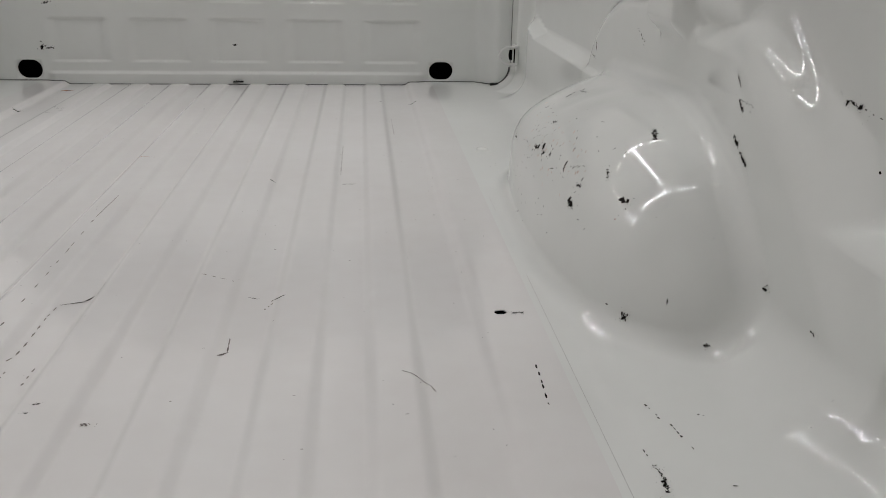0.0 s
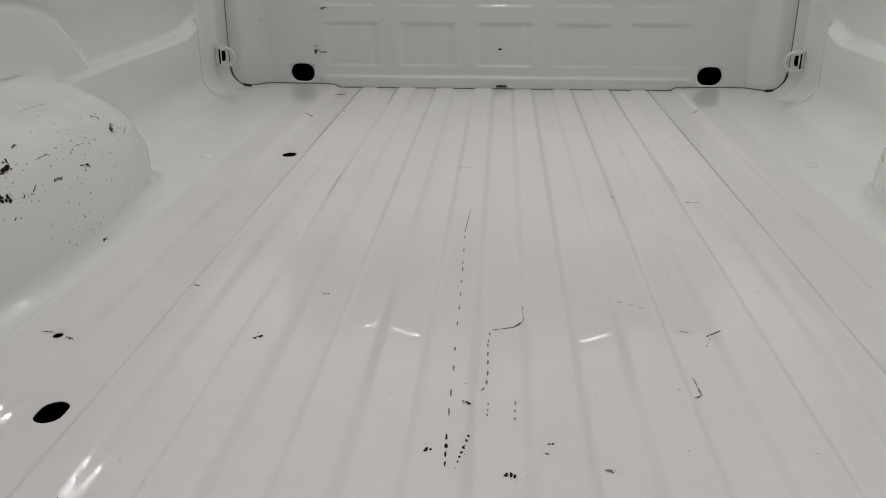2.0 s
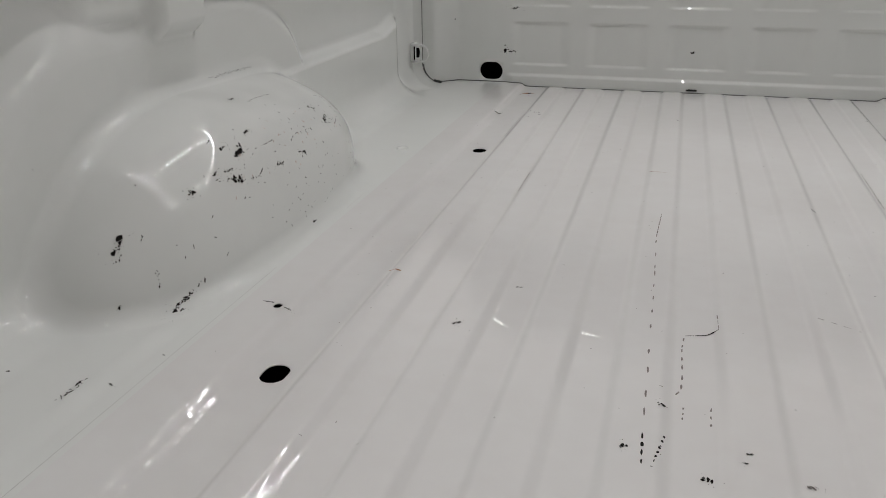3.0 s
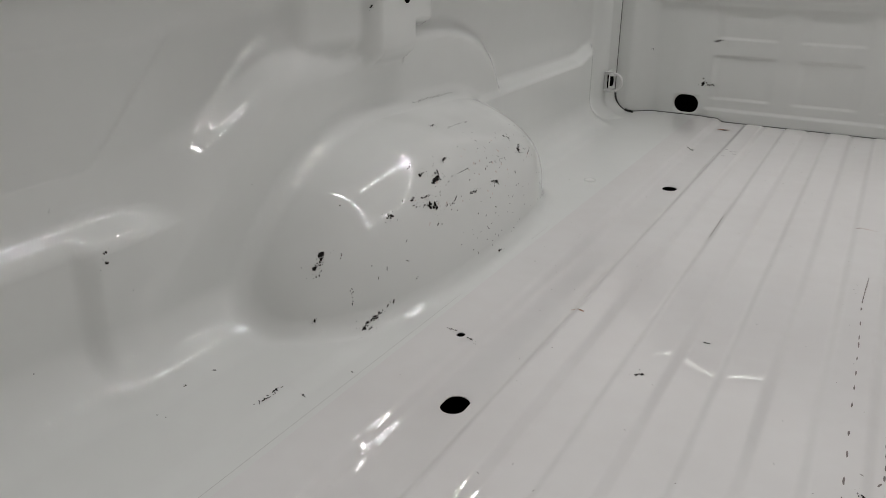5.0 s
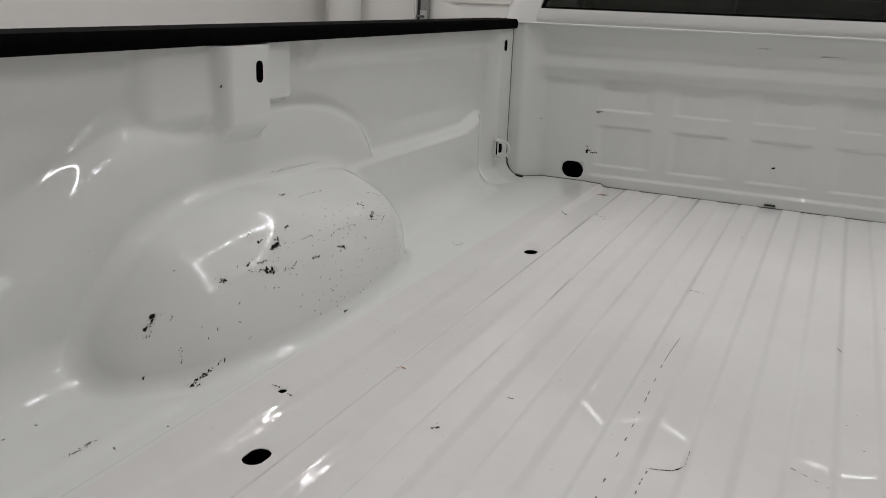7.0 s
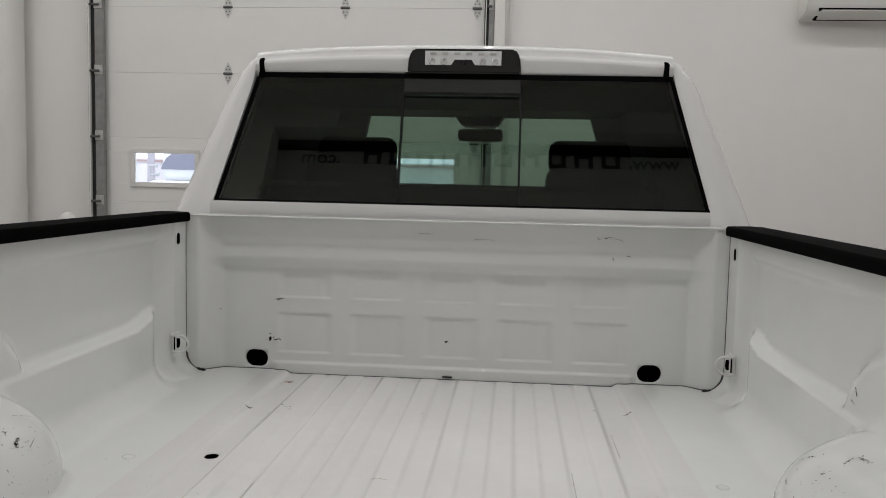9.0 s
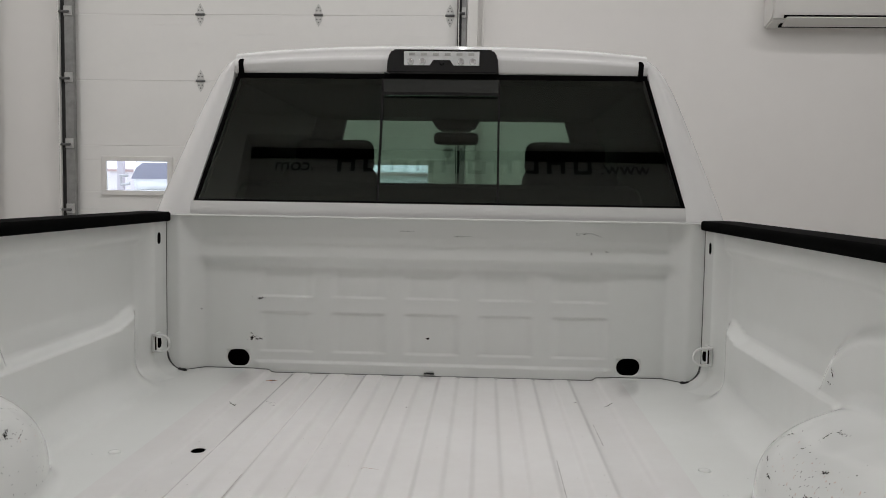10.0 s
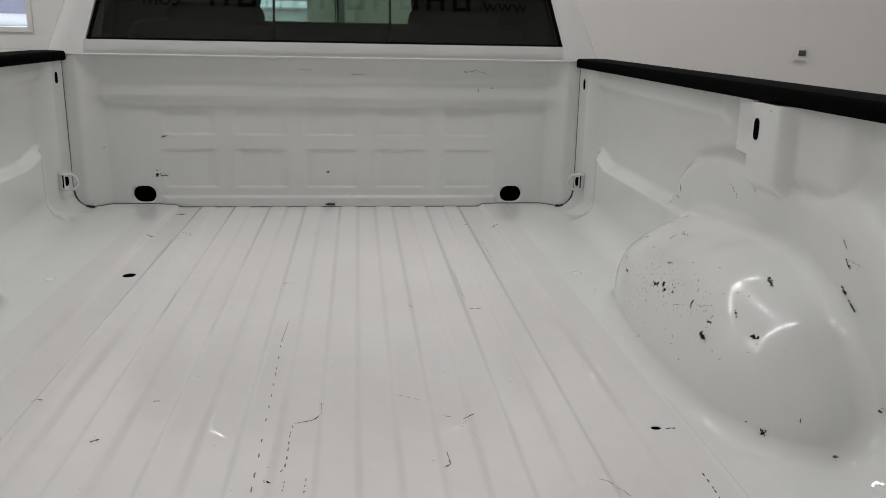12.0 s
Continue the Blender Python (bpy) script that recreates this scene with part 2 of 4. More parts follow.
def wall_in(y, z):
    """How far the wall stands in from its outermost plane."""
    front = 0.045 * S((0.212 + 0.03 * S((y + 0.42) / 0.18) - z) / 0.028) * (1 - S((y + 0.32) / 0.13))
    rear = 0.052 * S((0.222 - z) / 0.05) - 0.014 * S((-2.065 - y) / 0.035) * S((0.20 - z) / 0.03)
    w = S((y + 1.55) / 0.2)
    d = front * w + rear * (1 - w)
    # the flare over the wheel arch, rounded at the front and running out straight and steep at the rear
    k = S((-1.50 - y) / 0.25)
    p = 3.2 - 1.88 * S((-1.42 - y) / 0.1)
    q = ((np.abs(y + 1.42) / np.where(y < -1.42, 0.5635, 0.535)) ** p + (np.abs(z) / (0.372 + 0.0184 * k)) ** p) ** (1 / p)
    d = over(d, (0.036 + 0.0235 * k) * S((1.0468 + 0.3677 * k - q) / (0.12 + 0.1817 * k)))
    d = d + 0.02 * S((z - 0.405) / 0.035) * S((y + 1.2) / 0.05)
    d = d + 0.016 * S((z - 0.40) / 0.05) * S((-1.6 - y) / 0.1)
    d = d - 0.007 * S((-2.018 + (z - 0.269) * 1.02 - y) / 0.016) * S((z - 0.258) / 0.014) * S((0.405 - z) / 0.012)
    swell = S((y + 1.71) / 0.08) * S((-1.36 - y) / 0.03) * S((z - 0.31) / 0.06)
    d = over(d, 0.036 * swell)
    pocket = S((y + 1.535) / 0.06) * S((-1.357 - y) / 0.014) * S((z - 0.275) / 0.07)
    d = over(d, 0.066 * pocket)
    strip = S((y + 1.40) / 0.02) * S((-1.262 - y) / 0.014) * S((z - 0.35) / 0.03)
    d = over(d, 0.044 * strip, 0.004)
    d = over(d, 0.046 * S((y + 0.24) / 0.09))
    return d


OUT = 0.892


def housing(u, y, z):
    lift = np.clip(u - 0.66, 0, 1)
    front = (np.abs(y + 1.425) / 0.468) ** 3.0 + (np.abs(u - 0.885) / 0.246) ** 2.4 + (np.abs(z) / (0.197 + 0.16 * lift)) ** (5.0 - 2.2 * S((y + 1.22) / 0.2))
    rear = (np.abs(y + 1.3934) / 0.4776) ** 2.8455 + (np.abs(u - 0.8658) / 0.2352) ** 3.717 + (np.abs(z) / (0.2207 + 0.0569 * lift)) ** (2.0682 - 0.3994 * S((-1.6838 - y) / 0.1227))
    w = S((y + 1.50) / 0.26)
    dent = 0.018 * S((y + 1.36) / 0.09) * S((-1.07 - y) / 0.09) * S((u - 0.67) / 0.06) * S((0.83 - u) / 0.06)
    return w * front ** (1 / 2.6) + (1 - w) * rear ** (1 / 2.6) - 1 + dent


def join(f, g, r):
    return np.maximum(r, np.minimum(f, g)) - np.hypot(np.maximum(r - f, 0), np.maximum(r - g, 0))


def side_solid(p):
    u, y, z = p[..., 0], p[..., 1], p[..., 2]
    f_floor = z - 0.002 - 0.0045 * S((u - 0.63) / 0.03) * S((-1.80 - y) / 0.06) * S((u - 0.60) / 0.02)
    f_wall = (OUT - wall_in(y, z) - u) * 0.9
    e = 1e-3
    g = housing(u, y, z)
    gu, gy, gz = housing(u + e, y, z) - g, housing(u, y + e, z) - g, housing(u, y, z + e) - g
    f_house = g / (np.sqrt(gu * gu + gy * gy + gz * gz) / e + 0.3)
    return join(join(f_floor, f_wall, 0.075 - 0.018 * S((y + 0.30) / 0.2)), f_house, 0.0254)


def surface(field, lo, hi, h):
    """Quads along field = 0 in a box, each corner moved onto the surface; also the normals."""
    n = [int(round((hi[k] - lo[k]) / h)) for k in range(3)]
    ax = [np.linspace(lo[k], hi[k], n[k] + 1) for k in range(3)]
    f = field(np.stack(np.meshgrid(*ax, indexing="ij"), -1))
    s = f < 0
    total, count = np.zeros((*n, 3)), np.zeros(n)
    idx = np.stack(np.meshgrid(*[np.arange(k) for k in n], indexing="ij"), -1).astype(float)
    corners = [(i, j, k) for i in (0, 1) for j in (0, 1) for k in (0, 1)]
    sl = lambda c: tuple(slice(c[k], c[k] + n[k]) for k in range(3))
    for a in corners:
        for d in range(3):
            if a[d]:
                continue
            b = tuple(a[k] + (k == d) for k in range(3))
            fa, fb = f[sl(a)], f[sl(b)]
            m = (fa < 0) != (fb < 0)
            t = np.where(m, fa / np.where(m, fa - fb, 1), 0)
            q = idx + np.array(a, float)
            q[..., d] += t
            total += np.where(m[..., None], q, 0)
            count += m
    used = count > 0
    number = -np.ones(n, int)
    number[used] = np.arange(used.sum())
    p = total[used] / count[used][:, None]
    p = np.array(lo) + p * np.array([(hi[k] - lo[k]) / n[k] for k in range(3)])
    faces = []
    for d in range(3):
        e1, e2 = [k for k in range(3) if k != d]
        a = [slice(1, n[k]) for k in range(3)]
        b = list(a)
        a[d], b[d] = slice(0, n[d]), slice(1, n[d] + 1)
        m = s[tuple(a)] != s[tuple(b)]
        at = np.argwhere(m)
        at[:, e1] += 1
        at[:, e2] += 1
        quad = []
        for o1, o2 in ((0, 0), (1, 0), (1, 1), (0, 1)):
            c = at.copy()
            c[:, e1] -= o1
            c[:, e2] -= o2
            quad.append(number[c[:, 0], c[:, 1], c[:, 2]])
        faces.append(np.stack(quad, 1))
    faces = np.concatenate(faces)

    def slope(q):
        e = 5e-4
        return np.stack([(field(q + e * np.eye(3)[k]) - field(q - e * np.eye(3)[k])) / (2 * e) for k in range(3)], -1)

    for _ in range(4):
        g = slope(p)
        move = -field(p)[:, None] * g / np.maximum((g * g).sum(1), 0.05)[:, None]
        p = p + np.clip(move, -h, h)
    return p, faces, slope(p)


CELL = 0.0085
pts, quads, nrm = surface(side_solid, (EDGE, BED_REAR, -0.0425), (0.925, 0.029, 0.4845), CELL)
pts[pts[:, 0] < EDGE + CELL, 0] = EDGE
nrm /= np.linalg.norm(nrm, axis=1)[:, None]
centre = pts[quads].mean(1)
in_house = (housing(centre[:, 0], centre[:, 1], centre[:, 2]) < 0.10) & (centre[:, 0] < 0.90)
SIDE = {}
for sign, side in ((-1, "left"), (1, "right")):
    P = pts * np.array([sign, 1, 1])
    N = nrm * np.array([sign, 1, 1])
    parent = None
    for name, pick, lab in (("bed_side", ~in_house, "white stamped bed side panel with a stake pocket"), ("wheel_housing", in_house, "rounded white wheel housing covered in black scuffs")):
        q = quads[pick]
        keep, inv = np.unique(q, return_inverse=True)
        q = inv.reshape(q.shape)
        v, nn = P[keep], N[keep]
        a, b, c = v[q[:, 0]], v[q[:, 1]], v[q[:, 2]]
        flip = (np.cross(b - a, c - a) * nn[q[:, 0]]).sum(1) < 0
        q[flip] = q[flip][:, ::-1]
        me = bpy.data.meshes.new(name)
        me.from_pydata(v.tolist(), [], q.tolist())
        me.polygons.foreach_set("use_smooth", [True] * len(me.polygons))
        me.update()
        me.normals_split_custom_set_from_vertices(nn.tolist())
        SIDE[side, name] = link(name, me, PAINT, truck, lab)

# Outer skin, rail caps, slots and tie-downs of the bed sides.
for sign, side in ((-1, "left"), (1, "right")):
    x0, x1 = sorted((sign * 0.93, sign * 0.955))
    part("outer_skin", boxed(x0, x1, BED_REAR, 0.02, -0.42, 0.475, 0.012), BODY, truck)
    bm = bmesh.new()
    prof = [(0.832, 0.482), (0.829, 0.487), (0.829, 0.505), (0.834, 0.511), (0.89, 0.5125), (0.935, 0.511), (0.945, 0.505), (0.947, 0.482)]
    prism(bm, [(sign * a, BED_REAR, b) for a, b in prof], (0, -BED_REAR - 0.065, 0))
    cap = part("rail_cap", bm, BLACK_PLASTIC, truck, "black textured plastic bed rail cap", smooth=True, angle=40)
    for name, y, z, hy, hz, d in (("stake_slot", -1.402, 0.432, 0.0095, 0.0200, 0.0), ("front_slot", -0.120, 0.430, 0.011, 0.018, 0.0)):
        x = OUT - float(wall_in(np.array(y), np.array(z)))
        ring = stadium(hy, hz, 28)
        # solid plug, coloured black in place of the shade inside the slot
        bm = prism(bmesh.new(), [(sign * (x - 0.0012), y + a, z + b) for a, b in ring], (sign * 0.02, 0, 0))
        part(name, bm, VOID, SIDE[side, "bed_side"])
    # tie-down: a white plate with a dark slit and opening, and a flat white loop standing out of it
    hook = part("tie_down_bracket", boxed(*sorted((sign * 0.838, sign * 0.850)), -0.172, -0.128, 0.080, 0.140, 0.003), PAINT, truck, "white pressed tie-down bracket with a black slot")
    # solid black pieces stand in for the dark of slit and opening
    part("slit", boxed(*sorted((sign * 0.8345, sign * 0.8385)), -0.1745, -0.1715, 0.082, 0.138, 0.001), VOID, hook)
    part("slot", prism(bmesh.new(), [(sign * a, -0.1735, b) for a, b in ((0.830, 0.126), (0.821, 0.126), (0.819, 0.112), (0.821, 0.099), (0.825, 0.096), (0.830, 0.097))], (0, 0.003, 0)), VOID, hook)
    bm = bmesh.new()
    loop = [(0.845, 0.135), (0.818, 0.135)] + [(0.818 - 0.026 * math.sin(t), 0.110 + 0.025 * math.cos(t)) for t in arc(0, math.pi, 12)] + [(0.818, 0.085), (0.845, 0.085)]
    tube(bm, [(sign * a, -0.176, b) for a, b in loop], 0.0042, 10)
    part("tie_down_loop", bm, BODY, hook, "white painted steel wire loop", smooth=True)


# Bulkhead
def bulk_depth(x, z):
    a = abs(x)
    y = 0.0
    y -= 0.058 * (s1((a - 0.735) / 0.075))
    y -= 0.022 * (s1((z - 0.333) / 0.042)) * (1 - (s1((a - 0.735) / 0.06)))
    y -= 0.005 * (s1((z - 0.412) / 0.03)) * (1 - (s1((a - 0.735) / 0.06)))
    y -= 0.010 * (s1((0.033 - z) / 0.010)) * (s1((0.585 - a) / 0.03))
    for k in range(-2, 3):
        cx = 0.237 * k
        in_x = (s1((0.098 - abs(x - cx)) / 0.036))
        low = (s1((z - 0.057) / 0.009)) * (s1((0.194 - z) / 0.012))
        high = (s1((z - 0.237) / 0.009)) * (s1((0.362 - z) / 0.03))
        y += 0.006 * in_x * (low + high)
    return y


def bulk_place(x, z):
    return (x, bulk_depth(x, z), z)


us = arc(-0.866, 0.866, 320)
vs = [-0.012, -0.006] + arc(-0.003, 0.5, 210)
bulkhead = mesh_part("bulkhead", *sheet(us, vs, bulk_place, [(-0.632, 0.036, 0.038, 0.0285, 0.042), (0.632, 0.036, 0.038, 0.0285, 0.042)], (0, 0.012, 0)), PAINT, truck, "white stamped bulkhead with two rows of recessed panels")
part("bulkhead_cap", boxed(-0.842, 0.842, -0.062, 0.045, 0.4985, 0.5045, 0.002), PAINT, truck)
# added black slab that paints the shade behind the bulkhead holes
part("bulkhead_hole_shade", boxed(-0.84, 0.84, 0.032, 0.042, -0.03, 0.497), VOID, truck)
seam = [(-0.8455, z) for z in arc(0.495, 0.075, 7)] + [(-0.7885 - 0.057 * math.cos(t), 0.0590 - 0.057 * math.sin(t)) for t in arc(0.1, math.pi / 2, 10)]
for sign in (-1, 1):
    part("seam_gap", tube(bmesh.new(), [(-sign * x, -0.0590, z) for x, z in seam], 0.0014, 6), RUBBER, bulkhead, smooth=True)
seam = [(-0.785 - 0.0565 * math.sin(t), 0.059 - 0.0565 * math.cos(t)) for t in arc(math.pi / 2, 0.0, 12)] + [(x, 0.0) for x in arc(-0.74, 0.74, 140)]
seam += [(-x, z) for x, z in seam[11::-1]]
part("floor_seam", tube(bmesh.new(), [(x, bulk_depth(x, z) - 0.0015, z if abs(x) > 0.75 else max(floor_height(min(abs(x), 0.6), -0.012) + 0.0005, -0.007)) for x, z in seam], 0.0019, 6), JOINT, bulkhead, smooth=True)

# small domes pressed into the floor beside the front of the housings
for sign in (-1, 1):
    bm = bmesh.new()
    bmesh.ops.create_uvsphere(bm, u_segments=24, v_segments=12, radius=0.014)
    bmesh.ops.transform(bm, matrix=Matrix.Translation((sign * 0.645, -0.885, 0.0015)) @ Matrix.Diagonal((1, 1, 0.35, 1)), verts=bm.verts)
    part("pressed_dome", bm, PAINT, SIDE["left" if sign < 0 else "right", "bed_side"], smooth=True)

# Lowered tailgate behind the bed
part("tailgate", boxed(-0.80, 0.80, BED_REAR - 0.56, BED_REAR - 0.02, -0.075, -0.008, 0.015), BODY, truck, "white lowered tailgate")

# ---- the pickup truck: cab ----
RAKE = lambda z: 0.07 + (z - 0.55) * 0.30      # rear glass leans forward as it rises


def panel(outline, thick, bev=0.0):
    """A slab in the raked plane of the rear glass: outline of (x, z), thickness forward."""
    bm = bmesh.new()
    prism(bm, [(x, RAKE(z), z) for x, z in outline], (0, thick, 0))
    return bm


cab_low = part("cab_back", boxed(-0.90, 0.90, 0.085, 0.12, -0.45, 0.548, 0.004), BODY, truck, "white cab back panel")
part("cab_ledge", prism(bmesh.new(), [(x, 0.060, z) for x, z in ((-0.815, 0.490), (0.815, 0.490), (0.808, 0.546), (-0.808, 0.546))], (0, 0.02, 0)), BODY, truck)


def strip_mesh(rows, mat, name, label="", smooth=True, angle=45):
    """Skin between rows of points."""
    n = len(rows[0])
    verts = [p for r in rows for p in r]
    faces = [(i * n + j, i * n + j + 1, (i + 1) * n + j + 1, (i + 1) * n + j) for i in range(len(rows) - 1) for j in range(n - 1)]
    return mesh_part(name, verts, faces, mat, truck, label, smooth, angle)


# corner pillars, rounding from the rear face to the side
for sign in (-1, 1):
    rows = []
    for z, xi, xo in ((0.40, 0.82, 0.965), (0.50, 0.808, 0.955), (0.55, 0.80, 0.940), (0.65, 0.776, 0.905), (0.75, 0.752, 0.870), (0.85, 0.728, 0.834), (0.93, 0.709, 0.803), (0.985, 0.70, 0.776), (1.02, 0.69, 0.750), (1.048, 0.66, 0.71)):
        y = RAKE(z)
        r = xo - xi
        rows.append([(sign * xi, y + 0.012, z), (sign * (xi + 0.004), y + 0.002, z)] + [(sign * (xi + 0.25 * r + 0.75 * r * math.sin(t)), y + 0.09 * (1 - math.cos(t)), z) for t in arc(0, math.pi / 2, 8)] + [(sign * (xo + 0.004), y + 0.35, z), (sign * xo, 1.15, z)])
    strip_mesh(rows, BODY, "corner_pillar", angle=60)

# roof, with its crown and rolled rear edge
rows = []
for x in arc(-0.70, 0.70, 40):
    top = 1.087 - 0.030 * (abs(x) / 0.7) ** 2.4
    edge = 0.992 - 0.012 * (abs(x) / 0.7) ** 2
    y = RAKE(1.0)
    lip = 0.62 * (top - edge)
    prof = [(0.012, edge - 0.012), (0.0, edge - 0.004), (-0.004, edge + 0.006)]
    prof += [(0.010 - 0.022 * math.cos(t), edge + lip - 0.020 + 0.020 * math.sin(t)) for t in arc(0.0, 1.15, 8)]
    prof += [(0.048 - 0.044 * math.cos(t), top - 0.022 + 0.022 * math.sin(t)) for t in arc(0.1, math.pi / 2, 12)]
    prof += [(0.10, top + 0.004), (0.4, top + 0.02), (0.9, top + 0.02), (1.33, top - 0.01)]
    rows.append([(x, y + a, z) for a, z in prof])
strip_mesh(rows, BODY, "roof", "white cab roof", angle=80)
for sign in (-1, 1):
    part("roof_ditch_moulding", prism(bmesh.new(), [(sign * x, RAKE(1.0) - 0.013, z) for x, z in ((0.668, 0.970), (0.685, 0.964), (0.687, 1.022), (0.682, 1.029), (0.671, 1.031))], (0, 0.5, 0)), BLACK_PLASTIC, truck)
part("roof_lining", boxed(-0.70, 0.70, 0.26, 1.75, 0.955, 0.975), TRIM, truck)

# rear window
window = thing("rear_window", "", "")
window.parent = truck
outer = [(-0.796, 0.549), (0.806, 0.549), (0.700, 0.966), (0.66, 0.985), (-0.65, 0.985), (-0.690, 0.966)]


def pane(name, x0, x1, z0, z1, off=0.0):
    def lim(z):
        k = (z - 0.549) / (0.975 - 0.549)
        return -0.796 + 0.105 * k, 0.806 - 0.105 * k
    rows = []
    for z in (z0, (z0 + z1) / 2, z1):
        a, b = lim(z)
        rows.append((max(x0, a), min(x1, b), z))
    bm = bmesh.new()
    v = [[bm.verts.new((x, RAKE(z) + off, z)) for x in (a, b)] for a, b, z in rows]
    for p, q in zip(v, v[1:]):
        bm.faces.new((p[0], p[1], q[1], q[0]))
    return part(name, bm, REAR_GLASS, window)


pane("glass_pane", -1, -0.187, 0.549, 0.985)
pane("glass_pane", 0.204, 1, 0.549, 0.985)
pane("sliding_pane", -0.187, 0.204, 0.612, 0.92, 0.012)
pane("glass_pane", -0.187, 0.204, 0.549, 0.612)


def raked(x0, x1, z0, z1, thick=0.012, off=0.0):
    return prism(bmesh.new(), [(x, RAKE(z) + off, z) for x, z in ((x0, z0), (x1, z0), (x1, z1), (x0, z1))], (0, thick, 0))


part("upper_panel", raked(-0.187, 0.204, 0.922, 0.99, 0.006, 0.0005), material("smoked_panel", (0.026, 0.028, 0.026), 0.25, var=0.1, scale=8), window, "smoked grey filler panel")
part("slider_rail", raked(-0.187, 0.204, 0.911, 0.922, 0.014, -0.002), BLACK_GLOSS, window)
part("slider_rail", raked(-0.187, 0.204, 0.603, 0.611, 0.014, 0.001), BLACK_GLOSS, window)
part("slider_stile", raked(-0.192, -0.185, 0.549, 0.985, 0.014, -0.001), BLACK_GLOSS, window)
part("slider_stile", raked(0.202, 0.209, 0.549, 0.985, 0.014, -0.001), BLACK_GLOSS, window)
for sign, lo, hi in ((-1, 0.796, 0.690), (1, 0.806, 0.700)):
    part("window_seal", prism(bmesh.new(), [(sign * x, RAKE(z) - 0.003, z) for x, z in ((lo + 0.004, 0.546), (hi + 0.004, 0.968), (hi - 0.007, 0.968), (lo - 0.007, 0.546))], (0, 0.014, 0)), BLACK_PLASTIC, window)
part("window_seal", raked(-0.69, 0.70, 0.968, 0.984, 0.014, -0.002), BLACK_PLASTIC, window)
part("window_seal", raked(-0.80, 0.81, 0.546, 0.552, 0.014, -0.002), BLACK_PLASTIC, window)

# third brake lamp
lamp_y = RAKE(1.0) - 0.022
bm = prism(bmesh.new(), [(x + 0.013, lamp_y, z) for x, z in ((-0.19, 0.985), (0.19, 0.985), (0.186, 1.04), (0.17, 1.066), (-0.17, 1.066), (-0.186, 1.04))], (0, 0.05, 0))
bmesh.ops.bevel(bm, geom=bm.edges[:], offset=0.006, segments=2, affect="EDGES")
brake = part("brake_lamp", bm, BLACK_GLOSS, truck, "black high-mounted brake lamp with clear lens", smooth=True, angle=40)
bm = prism(bmesh.new(), [(x + 0.010, lamp_y - 0.004, z) for x, z in ((-0.127, 1.012), (-0.127, 1.058), (0.127, 1.058), (0.127, 1.012), (0.04, 1.012), (0.028, 1.03), (-0.028, 1.03), (-0.04, 1.012))], (0, 0.006, 0))
part("lens", bm, LENS, brake, "clear lamp lens")
for k in range(6):
    part("upper_led", boxed(-0.10 + 0.04 * k, -0.08 + 0.04 * k, lamp_y - 0.006, lamp_y - 0.003, 1.044, 1.053, 0.001), GALV, brake)
for x in (-0.095, -0.055, 0.075, 0.115):
    bm = bmesh.new()
    bmesh.ops.create_uvsphere(bm, u_segments=14, v_segments=8, radius=0.012)
    bmesh.ops.transform(bm, matrix=Matrix.Translation((x, lamp_y - 0.003, 1.024)) @ Matrix.Diagonal((1, 0.4, 1, 1)), verts=bm.verts)
    part("reflector", bm, CHROME, brake, smooth=True)
bm = bmesh.new()
bmesh.ops.create_uvsphere(bm, u_segments=14, v_segments=8, radius=0.008)
bmesh.ops.translate(bm, vec=(0.011, lamp_y - 0.002, 1.02), verts=bm.verts)
part("camera_eye", bm, BLACK_GLOSS, brake, smooth=True)

# cab sides, nose and interior
for sign in (-1, 1):
    a, b = sorted((sign * 0.90, sign * 0.94))
    part("cab_side", boxed(a, b, 0.06, 3.35, -0.45, 0.50, 0.02), BODY, truck)
    part("door_glass", prism(bmesh.new(), [(sign * 0.905, 1.15, 0.50), (sign * 0.905, 2.35, 0.50), (sign * 0.70, 1.75, 1.0), (sign * 0.70, 1.15, 1.03)], (sign * 0.005, 0, 0)), REAR_GLASS, truck)
# added dark panels that shut out light from the cab's side windows
for sign in (-1, 1):
    part("light_blocking_trim", prism(bmesh.new(), [(sign * 0.84, 0.16, 0.45), (sign * 0.84, 1.6, 0.45), (sign * 0.70, 1.6, 0.97), (sign * 0.68, 0.26, 0.97)], (sign * 0.012, 0, 0)), TRIM, truck)
part("cab_floor", boxed(-0.90, 0.90, 0.10, 2.3, -0.45, -0.40), TRIM, truck)
part("rear_bench", boxed(-0.70, 0.70, 0.16, 0.36, -0.3, 0.615, 0.05), CLOTH, truck, "dark cloth rear bench")
part("bonnet", boxed(-0.88, 0.88, 2.45, 3.4, 0.05, 0.42, 0.08, 3), BODY, truck)
part("dashboard", boxed(-0.80, 0.80, 2.0, 2.45, 0.0, 0.50, 0.05), TRIM, truck)
mesh_part("windscreen", [(-0.80, 2.42, 0.47), (0.80, 2.42, 0.47), (0.64, 1.70, 0.985), (-0.64, 1.70, 0.985)], [(0, 1, 2, 3)], CLEAR_GLASS, truck)
for sign in (-1, 1):
    part("front_pillar", prism(bmesh.new(), [(sign * 0.80, 2.44, 0.47), (sign * 0.90, 2.44, 0.47), (sign * 0.72, 1.70, 1.0), (sign * 0.55, 1.70, 1.0)], (0, -0.06, 0)), TRIM, truck)
    seat = part("front_seat", boxed(*sorted((sign * 0.33, sign * 0.76)), 1.05, 1.22, -0.2, 0.70, 0.06, 3), CLOTH, truck, "dark cloth front seat", smooth=True, angle=50)
    part("headrest", boxed(*sorted((sign * 0.34, sign * 0.70)), 1.08, 1.17, 0.66, 0.815, 0.045, 3), CLOTH, seat, smooth=True, angle=50)
